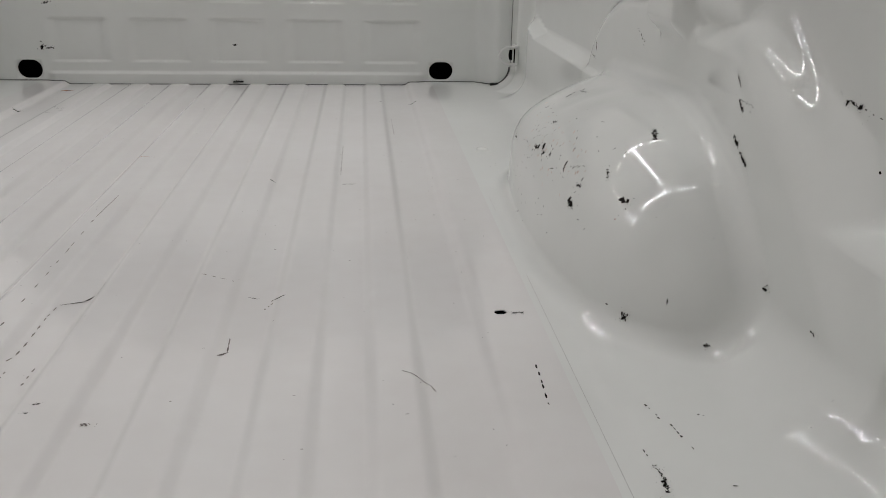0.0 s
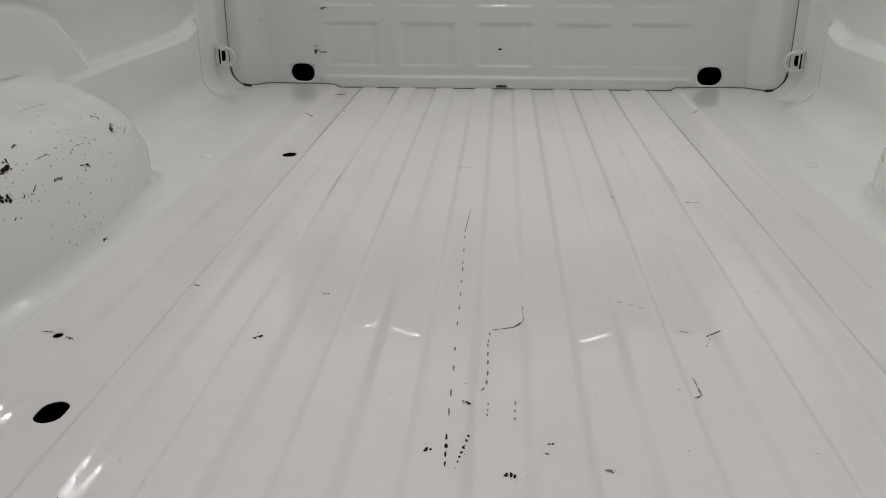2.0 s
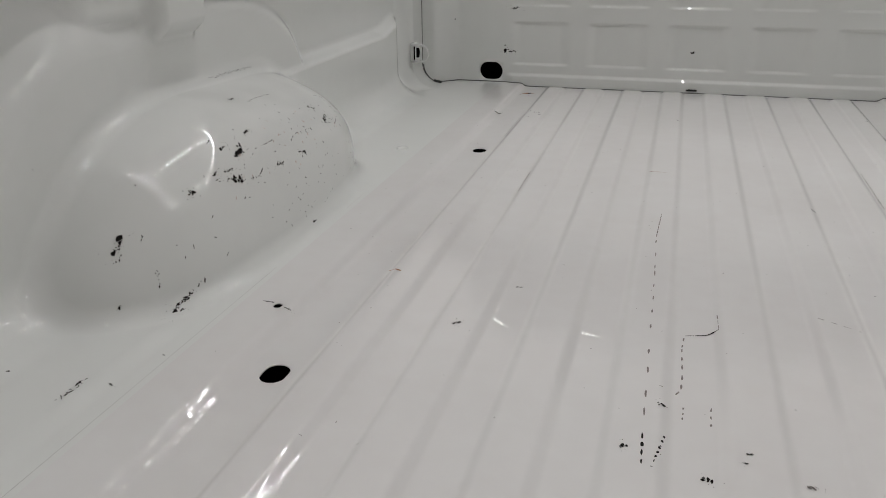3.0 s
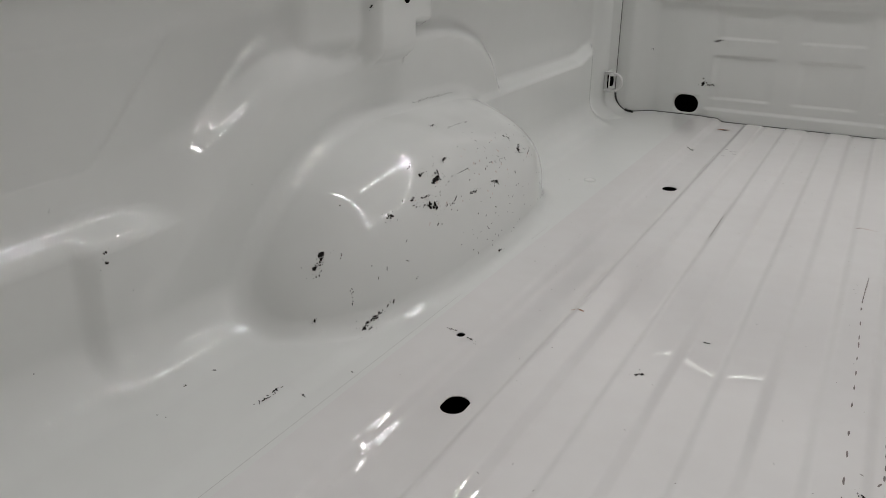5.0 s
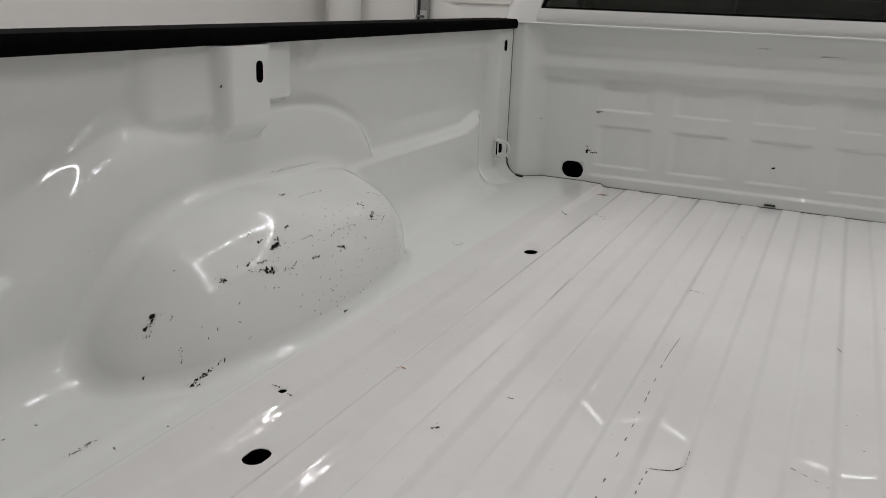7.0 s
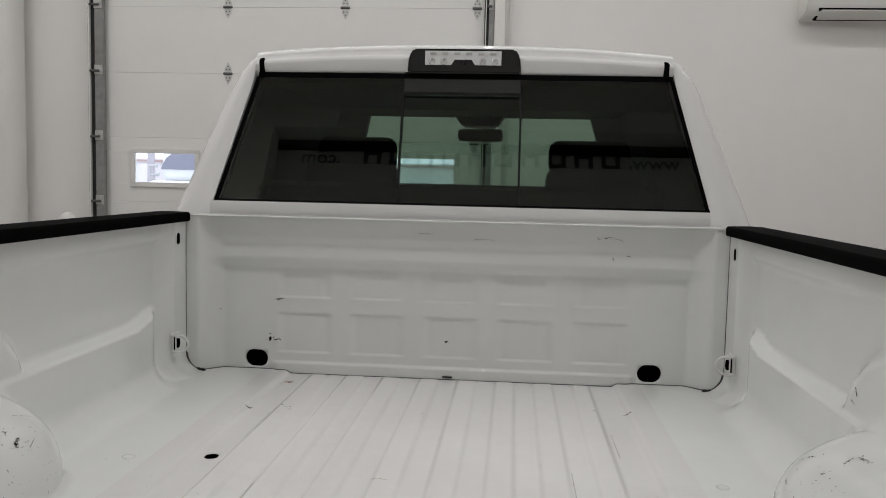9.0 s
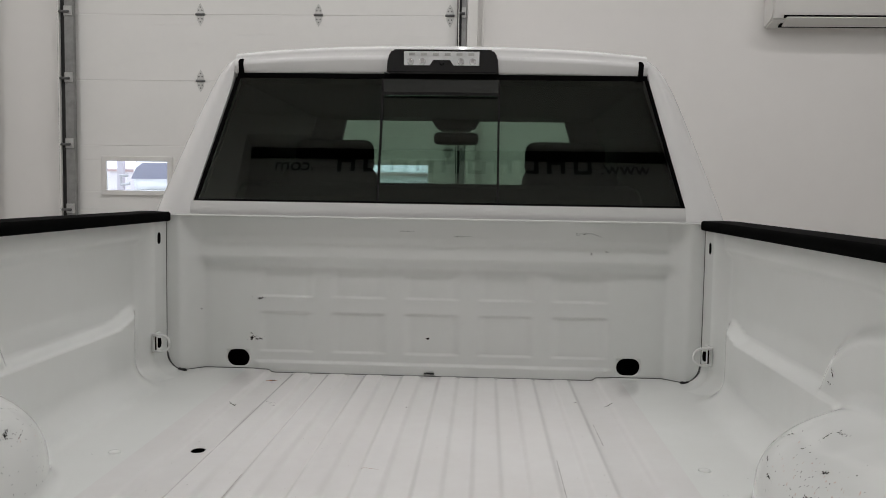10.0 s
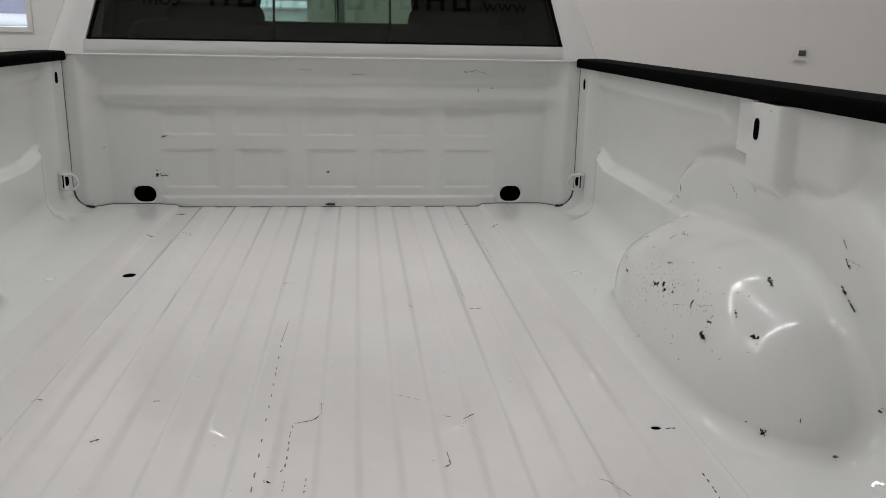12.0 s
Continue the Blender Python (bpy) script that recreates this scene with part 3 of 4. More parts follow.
part("rear_view_mirror", boxed(-0.115, 0.125, 1.80, 1.83, 0.835, 0.902, 0.024, 3), BLACK_PLASTIC, truck, "black rear view mirror", smooth=True, angle=50)
part("mirror_stem", tube(bmesh.new(), [(0.005, 1.83, 0.88), (0.005, 1.86, 0.97)], 0.012), BLACK_PLASTIC, truck)
bm = prism(bmesh.new(), [(x, 1.62, z) for x, z in ((-0.085, 0.905), (0.095, 0.905), (0.135, 0.965), (-0.125, 0.965))], (0, 0.2, 0))
bmesh.ops.bevel(bm, geom=bm.edges[:], offset=0.012, segments=2, affect="EDGES")
part("sensor_box", bm, TRIM, truck)
for x in (-0.80, 0.80):
    for y in (-1.42, 2.35):
        bm = bmesh.new()
        bmesh.ops.create_cone(bm, cap_ends=True, segments=40, radius1=0.40, radius2=0.40, depth=0.26)
        bmesh.ops.bevel(bm, geom=[e for e in bm.edges if len(e.link_faces) == 2 and abs(e.verts[0].co.z - e.verts[1].co.z) < 0.01], offset=0.04, segments=3, affect="EDGES")
        bmesh.ops.transform(bm, matrix=pose(x, y, GROUND + 0.40, 0, 90, 0), verts=bm.verts)
        part("wheel", bm, RUBBER, truck, "black rubber tyre", smooth=True, angle=40)

# ---- the garage ----
ground = tagged(part("floor", boxed(-4.75, 7.3, -4.5, FRONT + 0.3, GROUND - 0.2, GROUND), CONCRETE, None, "grey sealed concrete garage floor"), kind="structure", category="floor")
tagged(part("ceiling", boxed(-4.75, 7.3, -4.5, FRONT + 0.3, CEIL, CEIL + 0.2), CEILING, None, "plain white garage ceiling"), kind="structure", category="ceiling")
LEFT, RIGHT, BACK = -4.45, 7.0, -4.2
tagged(part("wall_west", boxed(LEFT - 0.3, LEFT, BACK, FRONT, GROUND, CEIL), WALL, None, "plain off-white painted garage wall"), kind="structure", category="wall")
tagged(part("wall_east", boxed(RIGHT, RIGHT + 0.3, BACK, FRONT, GROUND, CEIL), WALL, None, "plain off-white painted garage wall"), kind="structure", category="wall")
bm = boxed(LEFT - 0.3, RIGHT + 0.3, BACK - 0.3, BACK - 0.004, GROUND, CEIL)
box(bm, LEFT, -2.12, BACK - 0.004, BACK + 0.25, GROUND, CEIL)
box(bm, 1.98, RIGHT, BACK - 0.004, BACK + 0.25, GROUND, CEIL)
box(bm, -2.12, 1.98, BACK - 0.004, BACK + 0.25, 3.86, CEIL)
tagged(part("wall_south", bm, WALL, None, "off-white painted garage wall with black lettering"), kind="structure", category="wall")
DL, DR, DTOP = -3.43, -0.09, 2.72
bm = boxed(LEFT - 0.3, DL + 0.04, FRONT, FRONT + 0.3, GROUND, CEIL)
box(bm, DR - 0.04, RIGHT + 0.3, FRONT, FRONT + 0.3, GROUND, CEIL)
box(bm, DL + 0.04, DR - 0.04, FRONT, FRONT + 0.3, DTOP - 0.04, CEIL)
wall_n = tagged(part("wall_north", bm, WALL, None, "off-white painted garage wall round the overhead door"), kind="structure", category="wall")

DOOR_Y = FRONT - 0.085
door = thing("overhead_door", "white ribbed sectional overhead door, closed, with small windows", "garage door")
SEC = 0.5475
wins = [(-3.06, -2.51, 0.54, 0.81), (-0.85, -0.30, 0.54, 0.81)]
z = 2.025 - 6 * SEC
while z < DTOP:
    z0, z1 = max(z, GROUND + 0.01), min(z + SEC - 0.0004, DTOP + 0.05)
    cuts = [w for w in wins if z0 < w[2] < z1]
    bm = bmesh.new()
    y0, y1 = DOOR_Y + 0.03, DOOR_Y + 0.075
    if cuts:
        lo, hi = cuts[0][2] - 0.0, cuts[0][3]
        box(bm, DL, DR, y0, y1, z0, lo, 0.003)
        box(bm, DL, DR, y0, y1, hi, z1, 0.003)
        xs = [DL] + [e for w in cuts for e in (w[0], w[1])] + [DR]
        for a, b in zip(xs[0::2], xs[1::2]):
            box(bm, a, b, y0, y1, lo, hi)
    else:
        box(bm, DL, DR, y0, y1, z0, z1, 0.004)
    k = 1
    while z0 + k * 0.0775 < z1 - 0.02:
        zz = z0 + k * 0.0775
        if not cuts:
            box(bm, DL, DR, y0 - 0.0010, y0 + 0.001, zz, zz + 0.005)
        k += 1
    part("door_section", bm, DOOR_SKIN, door)
    for xh in (-2.235, -1.24, DR - 0.06):
        if not any(w[0] - 0.1 < xh < w[1] + 0.1 and w[2] - 0.1 < z < w[3] + 0.1 for w in wins) and z > GROUND:
            bm = bmesh.new()
            prism(bm, [(xh + a, y0 - 0.004, z + b) for a, b in ((0, 0.095), (0.028, 0.045), (0.03, 0.018), (0.036, 0), (0.03, -0.018), (0.028, -0.045), (0, -0.095), (-0.028, -0.045), (-0.03, -0.018), (-0.036, 0), (-0.03, 0.018), (-0.028, 0.045))], (0, 0.006, 0))
            hinge = part("hinge", bm, HINGE, door)
            part("knuckle", tube(bmesh.new(), [(xh - 0.038, y0 - 0.008, z), (xh + 0.038, y0 - 0.008, z)], 0.010, 8), TRACK, hinge)
            bm = bmesh.new()
            for a, b in ((0, 0.06), (-0.014, 0.035), (0.014, 0.035), (0, -0.06), (-0.014, -0.035), (0.014, -0.035)):
                bmesh.ops.create_cone(bm, cap_ends=True, segments=8, radius1=0.006, radius2=0.005, depth=0.006, matrix=pose(xh + a, y0 - 0.006, z + b, 90))
            part("bolts", bm, TRACK, hinge)
    z += SEC
for a, b, c, d in wins:
    bm = bmesh.new()
    for q in ((a - 0.03, b + 0.03, c - 0.03, c + 0.012), (a - 0.03, b + 0.03, d - 0.012, d + 0.03), (a - 0.03, a + 0.012, c, d), (b - 0.012, b + 0.03, c, d)):
        box(bm, q[0], q[1], DOOR_Y + 0.012, DOOR_Y + 0.034, q[2], q[3], 0.004)
    w = part("door_window", bm, AC_WHITE, door, "small door window in a white plastic frame")
    part("pane", boxed(a + 0.006, b - 0.006, DOOR_Y + 0.05, DOOR_Y + 0.056, c + 0.006, d - 0.006), PANE_GLASS, w)
tagged(part("backdrop", boxed(-7, 5, FRONT + 5.0, FRONT + 5.1, -2, 4), DAYLIGHT, None, "bright overcast daylight outside the door"), kind="structure", category="backdrop")

# parked vehicle and a pale building seen through the door window
car = thing("parked_truck", "white parked truck outside, seen small through the door window", "truck", (-3.33, FRONT + 3.4, GROUND))
part("truck_body", boxed(-1.0, 1.0, -0.6, 1.6, 0.35, 1.42, 0.12, 3), BODY, car, smooth=True, angle=50)
part("truck_cab", boxed(-0.96, 0.96, -0.1, 1.5, 1.40, 1.82, 0.10, 3), BODY, car, smooth=True, angle=50)
part("windscreen", prism(bmesh.new(), [(x, -0.13, z) for x, z in ((-0.95, 1.56), (0.95, 1.56), (0.88, 1.70), (0.80, 1.76), (-0.80, 1.76), (-0.88, 1.70))], (0, 0.05, 0)), material("outdoor_windscreen", (0.22, 0.22, 0.27), 0.3, var=0.1, scale=5), car, "dark grey windscreen")
for s in (-1, 1):
    part("door_mirror", tube(bmesh.new(), [(s * 0.98, -0.1, 1.50), (s * 1.08, -0.12, 1.48), (s * 1.09, -0.12, 1.60), (s * 1.0, -0.1, 1.60)], 0.022, 8), GALV, car)
for x in (-0.8, 0.8):
    bm = bmesh.new()
    bmesh.ops.create_cone(bm, cap_ends=True, segments=28, radius1=0.38, radius2=0.38, depth=0.25)
    bmesh.ops.transform(bm, matrix=pose(x, 0.2, 0.38, 0, 90, 0), verts=bm.verts)
    part("truck_wheel", bm, RUBBER, car, smooth=True, angle=40)
shed = thing("outside_building", "pale building outside with a brown band and a post", "building", (-5.5, FRONT + 4.6, GROUND))
PALE = material("pale_siding", (0.8, 0.76, 0.76), 0.7, var=0.05, scale=3)
part("siding", boxed(-2.5, 6.0, 0.0, 0.3, 0.0, 1.72), PALE, shed)
part("band", boxed(-2.5, 6.0, -0.03, -0.004, 1.67, 1.70), material("faded_brown_band", (0.5, 0.36, 0.33), 0.7, var=0.1, scale=6), shed)
part("post", boxed(0.58, 0.66, -0.3, -0.22, 0.0, 2.2), material("grey_post", (0.48, 0.44, 0.46), 0.6, var=0.1, scale=8), shed)
tagged(part("outside_ground", boxed(-9, 6, FRONT + 0.3, FRONT + 5.0, GROUND - 0.3, GROUND - 0.002), CONCRETE, None, "grey pavement outside the door"), kind="structure", category="ground")

# door tracks and jamb trim
for x, w in ((DL + 0.006, 0.138), (DR + 0.005, 0.075)):
    tr = thing("door_track", "galvanised vertical door track with roller brackets and a black seal", "door track")
    k = w / 0.145
    part("rubber_seal", boxed(x, x + 0.014 * k, DOOR_Y - 0.045, DOOR_Y - 0.005, GROUND, DTOP), RUBBER, tr)
    part("jamb_strip", boxed(x + 0.014 * k, x + 0.028 * k, DOOR_Y - 0.070, DOOR_Y - 0.005, GROUND, DTOP, 0.002), AC_WHITE, tr)
    part("track_channel", boxed(x + 0.028 * k, x + 0.066 * k, DOOR_Y - 0.040, DOOR_Y - 0.005, GROUND, DTOP), RUBBER, tr)
    part("track_angle", boxed(x + 0.066 * k, x + w, DOOR_Y - 0.050, DOOR_Y - 0.003, GROUND, DTOP, 0.002), DARK_GALV, tr)
    z = 2.025 - 5 * SEC
    while z < DTOP:
        part("bracket", boxed(x + 0.066 * k, x + w - 0.006, DOOR_Y - 0.062, DOOR_Y - 0.049, z - 0.03, z + 0.05, 0.003), GALV, tr)
        part("roller", tube(bmesh.new(), [(x + 0.032 * k, DOOR_Y - 0.072, z), (x + w * 0.8, DOOR_Y - 0.072, z)], 0.011, 8), TRACK, tr)
        z += SEC
tagged(part("trim", boxed(DR + 0.085, DR + 0.17, FRONT - 0.14, FRONT - 0.001, GROUND, CEIL - 0.005, 0.004), AC_WHITE, None, "white vertical trim board beside the overhead door"), kind="structure", category="trim")
tagged(part("trim", boxed(DR + 0.20, DR + 0.225, FRONT - 0.02, FRONT - 0.001, GROUND, CEIL - 0.005, 0.003), AC_WHITE, None, "narrow white wall trim strip"), kind="structure", category="trim")

# round column in the corner and a bollard by the track
bm = bmesh.new()
bmesh.ops.create_cone(bm, cap_ends=True, segments=40, radius1=0.152, radius2=0.152, depth=CEIL - GROUND - 0.01)
bmesh.ops.translate(bm, vec=(-4.12, FRONT - 0.19, (CEIL + GROUND) / 2), verts=bm.verts)
tagged(part("column", bm, AC_WHITE, None, "round white painted column in the garage corner", smooth=True, angle=40), category="column")
bm = bmesh.new()
bmesh.ops.create_cone(bm, cap_ends=False, segments=28, radius1=0.07, radius2=0.07, depth=1.10)
bmesh.ops.translate(bm, vec=(-3.50, FRONT - 0.35, GROUND + 0.55), verts=bm.verts)
s = bmesh.ops.create_uvsphere(bm, u_segments=28, v_segments=12, radius=0.07)
bmesh.ops.translate(bm, vec=(-3.50, FRONT - 0.35, GROUND + 1.10), verts=s["verts"])
tagged(part("bollard", bm, AC_WHITE, None, "white round-topped bollard beside the door track", smooth=True), category="bollard")

# wall-mounted air conditioner
ac = thing("air_conditioner", "white wall-mounted split air conditioner with a dark outlet slot", "air conditioner", (0, 0, -0.065))
bm = prism(bmesh.new(), [(2.40, FRONT - y, z) for y, z in ((0.002, 2.40), (0.20, 2.40), (0.235, 2.37), (0.235, 2.115), (0.20, 2.045), (0.06, 2.01), (0.002, 2.01))], (1.14, 0, 0))
bmesh.ops.bevel(bm, geom=bm.edges[:], offset=0.012, segments=2, affect="EDGES")
part("case", bm, AC_WHITE, ac, smooth=True, angle=35)
part("outlet", prism(bmesh.new(), [(2.49, FRONT - y, z) for y, z in ((0.222, 2.078), (0.08, 2.016), (0.085, 2.006), (0.23, 2.068))], (0.96, 0, 0)), BLACK_PLASTIC, ac)
part("louvre", prism(bmesh.new(), [(2.51, FRONT - y, z) for y, z in ((0.225, 2.064), (0.11, 2.015), (0.113, 2.008), (0.228, 2.057))], (0.92, 0, 0)), AC_WHITE, ac)

# wall control
ctl = thing("wall_thermostat", "small white wall thermostat with a grey display", "thermostat")
part("case", boxed(3.945, 4.055, FRONT - 0.03, FRONT - 0.002, 0.385, 0.50, 0.006), AC_WHITE, ctl)
part("display", boxed(3.975, 4.042, FRONT - 0.034, FRONT - 0.029, 0.425, 0.475), TRACK, ctl)

# black lettering on the wall behind the camera; the brand is drawn as bars
sign = thing("wall_lettering", "large black vinyl lettering on the white wall", "sign")


def letters(text, x, z, size):
    cu = bpy.data.curves.new("letters", "FONT")
    cu.body, cu.size, cu.extrude = text, size, 0.004
    cu.align_x = "CENTER"
    ob = new("letters", cu)
    ob.data.materials.append(SIGN_BLACK)
    ob.parent = sign
    ob.matrix_local = pose(x, BACK + 0.006, z, 90, 0, 180)
    return ob


SIGN_Z = 3.62
letters("www.", 1.49, SIGN_Z, 0.20)
letters(".com", -1.68, SIGN_Z, 0.20)
for k in range(10):
    x = 1.09 - 0.252 * k
    part("letter_bar", boxed(x - 0.085, x - 0.045, BACK + 0.002, BACK + 0.01, SIGN_Z, SIGN_Z + 0.14, 0.002), SIGN_BLACK, sign)
    part("letter_bar", boxed(x + 0.045, x + 0.085, BACK + 0.002, BACK + 0.01, SIGN_Z, SIGN_Z + 0.14, 0.002), SIGN_BLACK, sign)
    part("letter_bar", boxed(x - 0.045, x + 0.045, BACK + 0.002, BACK + 0.01, SIGN_Z + 0.105 * (k % 2), SIGN_Z + 0.035 + 0.105 * (k % 2), 0.002), SIGN_BLACK, sign)
# shadow below the soffit, added as a black strip
band = thing("bay_top_shade", "black strip in place of shade along the top of the lettered wall bay", "valance")
part("strip", boxed(-2.115, 1.975, BACK + 0.012, BACK + 0.05, 3.755, 3.855, 0.004), BLACK_PLASTIC, band)
# thin sheet whose grey puts the bay's shade into its colour
tagged(part("wall_panel", boxed(-2.11, 1.97, BACK - 0.003, BACK + 0.0015, GROUND + 0.01, 3.85), BAY, None, "wall bay behind the lettering, coloured grey for shade"), kind="structure", category="wall")

# ceiling luminaire: a wide rectangle of slim tubes, doubled along the sides, with one tube down the middle
def luminaire(cx, cy, wx, wy, watts):
    lum = thing("ceiling_light", "wide rectangular ceiling light made of slim white LED tubes", "ceiling light", group="ceiling lights")
    z, t = CEIL - 0.10, 0.027
    runs = [(cx, cy, t, wy - 0.03, 1.5)]
    for s in (-1, 1):
        runs += [(cx + s * wx / 2, cy, 0.020, wy, 0.65), (cx + s * (wx / 2 - 0.43), cy, 0.020, wy - 0.03, 0.65), (cx, cy + s * (wy / 2 + 0.012), wx, t, 1.1)]
    for x, y, lx, ly, share in runs:
        part("tube_housing", boxed(x - lx / 2 - 0.012, x + lx / 2 + 0.012, y - ly / 2, y + ly / 2, z, z + 0.035, 0.004), AC_WHITE, lum)
        lamp("tube", x, y, z - 0.004, lx, ly, watts * share * max(lx, ly)).parent = lum
    for s in (-1, 1):
        for u in (-1, 1):
            part("hanger", tube(bmesh.new(), [(cx + s * wx / 2, cy + u * wy * 0.4, z + 0.035), (cx + s * wx / 2, cy + u * wy * 0.4, CEIL)], 0.004, 6), GALV, lum)
    return lum


for light in LIGHTS:
    luminaire(*light)

# ---- wear: scuffs, scratches and specks ----
from mathutils.bvhtree import BVHTree

rng = random.Random(7)


BVH = BVHTree.FromPolygons(pts.tolist(), quads.tolist())


def onto(p):
    """The nearest place on the side panel or wheel housing, and the normal there."""
    q, n, _, _ = BVH.find_nearest((abs(p[0]), p[1], p[2]))
    if n.z - n.x < 0:
        n = -n
    s = math.copysign(1, p[0])
    return Vector((s * q.x, q.y, q.z)), Vector((s * n.x, n.y, n.z))


def on_bulk(p):
    e = 0.001
    y = bulk_depth(p[0], p[2])
    n = Vector((bulk_depth(p[0] + e, p[2]) - y, -e, bulk_depth(p[0], p[2] + e) - y)).normalized()
    return Vector((p[0], y, p[2])), n


def on_floor(p):
    return Vector((p[0], p[1], floor_height(p[0], p[1]))), Vector((0, 0, 1))


def fleck(bm, drop, c, along, across, la, lw):
    """An uneven patch of la x lw lying on the surface."""
    n = 8
    vs = []
    for k in range(n):
        t = math.tau * k / n
        r = rng.uniform(0.55, 1.1)
        p, nrm = drop(c + along * (math.cos(t) * la / 2 * r) + across * (math.sin(t) * lw / 2 * r))
        vs.append(bm.verts.new(p + nrm * 0.0005))
    bm.faces.new(vs)


def stroke(drop, parent, a, b, w, mat=SCUFF, name="scuff_mark", solid=False):
    a, b = Vector(a), Vector(b)
    p, nrm = drop(a)
    d = b - a
    length = max(d.length, w)
    along = (d - nrm * d.dot(nrm)).normalized() if d.length > 1e-4 else nrm.orthogonal().normalized()
    across = nrm.cross(along)
    bm = bmesh.new()
    if w < 0.0028 or solid:
        n = max(2, int(length / max(0.006, 1.5 * w)))
        for k in range(n):
            if solid or rng.random() < 0.7:
                fleck(bm, drop, a + d * ((k + 0.5) / n) + across * rng.uniform(-0.25, 0.25) * w, along, across, length / n * rng.uniform(0.3, 1.0), w * rng.uniform(0.5, 1.1))
    elif length > 6 * w:
        n = int(length / w * 2)
        for k in range(n):
            if rng.random() < 0.75:
                fleck(bm, drop, a + d * ((k + rng.random()) / n) + across * rng.gauss(0, 0.35) * w, (along + across * rng.uniform(-1.2, 1.2)).normalized(), across, w * rng.choice((0.3, 0.5, 1.0, 1.6)), w * rng.uniform(0.2, 0.7))
    else:
        n = max(7, int(length / w * 6))
        for k in range(n):
            t = (k + rng.random()) / n
            turn = rng.uniform(0, math.pi)
            u, v = along * math.cos(turn) + across * math.sin(turn), across * math.cos(turn) - along * math.sin(turn)
            size = rng.choice((0.25, 0.35, 0.5, 0.9)) * w
            fleck(bm, drop, a + d * t + across * rng.gauss(0, 0.26) * w, u, v, size * rng.uniform(0.8, 1.6), size * rng.uniform(0.5, 1.0))
        for k in range(n):
            fleck(bm, drop, a + d * rng.uniform(-0.6, 1.6) + across * rng.gauss(0, 1.1) * w, along, across, w * rng.uniform(0.08, 0.3), w * rng.uniform(0.06, 0.15))
    part(name, bm, mat, parent)["kind"] = "stuff"


def side_mark(a, b, w, mat=SCUFF):
    side = "left" if a[0] < 0 else "right"
    near = float(housing(np.array(abs(a[0])), np.array(a[1]), np.array(a[2])))
    stroke(onto, SIDE[side, "wheel_housing" if near < 0.1 else "bed_side"], a, b, w * 1.1, mat)


def bulk_mark(a, b, w, mat=SCUFF):
    stroke(on_bulk, bulkhead, a, b, w, mat)


def floor_line(pts, w, mat=SCUFF, dash=0.0, gap=0.0, name="scratch"):
    """A line over the floor, whole or in dashes."""
    pts = [Vector((x, y, 0)) for x, y in pts]
    bm = bmesh.new()
    for a, b in zip(pts, pts[1:]):
        d = b - a
        along = d.normalized()
        across = Vector((-along.y, along.x, 0))
        if dash:
            s = rng.uniform(0, gap)
            while s < d.length:
                fleck(bm, on_floor, a + along * (s + dash / 2), along, across, min(dash, d.length - s) * rng.uniform(0.8, 1.1), w * rng.uniform(0.7, 1.3))
                s += dash + gap * rng.uniform(0.7, 1.3)
        else:
            n = max(1, int(d.length / 0.012))
            for k in range(n):
                fleck(bm, on_floor, a + d * ((k + 0.5) / n), along, across, d.length / n * 1.35, w * rng.uniform(0.6, 1.3))
    part(name, bm, mat, bed_floor)["kind"] = "stuff"


def floor_mark(x, y, la, lw, mat=SCUFF, turn=0.0):
    t = radians(turn)
    d = Vector((math.cos(t), math.sin(t), 0)) * la / 2
    stroke(on_floor, bed_floor, Vector((x, y, 0)) - d, Vector((x, y, 0)) + d, lw, mat)


floor_line([(-0.055, -1.205), (-0.058, -1.27), (-0.060, -1.325)], 0.0022, SCRATCH)
floor_line([(-0.060, -1.335), (-0.057, -1.469), (-0.055, -1.601)], 0.0024, SCRATCH, 0.022, 0.03)
floor_line([(-0.055, -1.60), (-0.055, -1.70), (-0.053, -1.80), (-0.053, -1.89)], 0.0030, SCRATCH, 0.016, 0.026)
floor_line([(-0.053, -1.905), (-0.051, -1.964)], 0.0035, SCUFF, 0.012, 0.003)
floor_line([(-0.030, -1.902), (-0.034, -1.925), (-0.041, -1.963)], 0.0028, SCUFF, 0.006, 0.003)
floor_line([(0.029, -1.597), (0.030, -1.64)], 0.0013, SCRATCH)
floor_line([(0.030, -1.64), (0.015, -1.654), (-0.012, -1.663)], 0.0026)
floor_line([(-0.012, -1.663), (-0.015, -1.697), (-0.014, -1.765), (-0.015, -1.801), (-0.024, -1.819)], 0.0028, SCRATCH, 0.014, 0.006)
floor_line([(0.017, -1.828), (0.016, -1.868)], 0.0024, SCRATCH, 0.01, 0.004)
floor_line([(-0.012, -1.835), (-0.013, -1.862)], 0.0024, SCRATCH, 0.007, 0.004)
floor_line([(0.149, -1.579), (0.201, -1.61)], 0.0020, SCRATCH, 0.012, 0.006)
floor_line([(0.222, -1.648), (0.253, -1.66), (0.285, -1.662)], 0.0026, SCUFF, 0.02, 0.008)
floor_line([(0.262, -1.668), (0.252, -1.69)], 0.002, SCRATCH, 0.005, 0.004)
floor_line([(0.220, -1.77), (0.222, -1.805), (0.211, -1.815)], 0.0026, SCRATCH)
floor_line([(0.421, -1.872), (0.451, -1.892), (0.456, -1.906)], 0.0022, SCRATCH)
floor_line([(0.339, -1.121), (0.363, -1.121)], 0.0042)
floor_line([(0.202, -1.110), (0.213, -1.113)], 0.0034)
floor_line([(-0.448, -1.558), (-0.423, -1.569)], 0.0036, RUST)
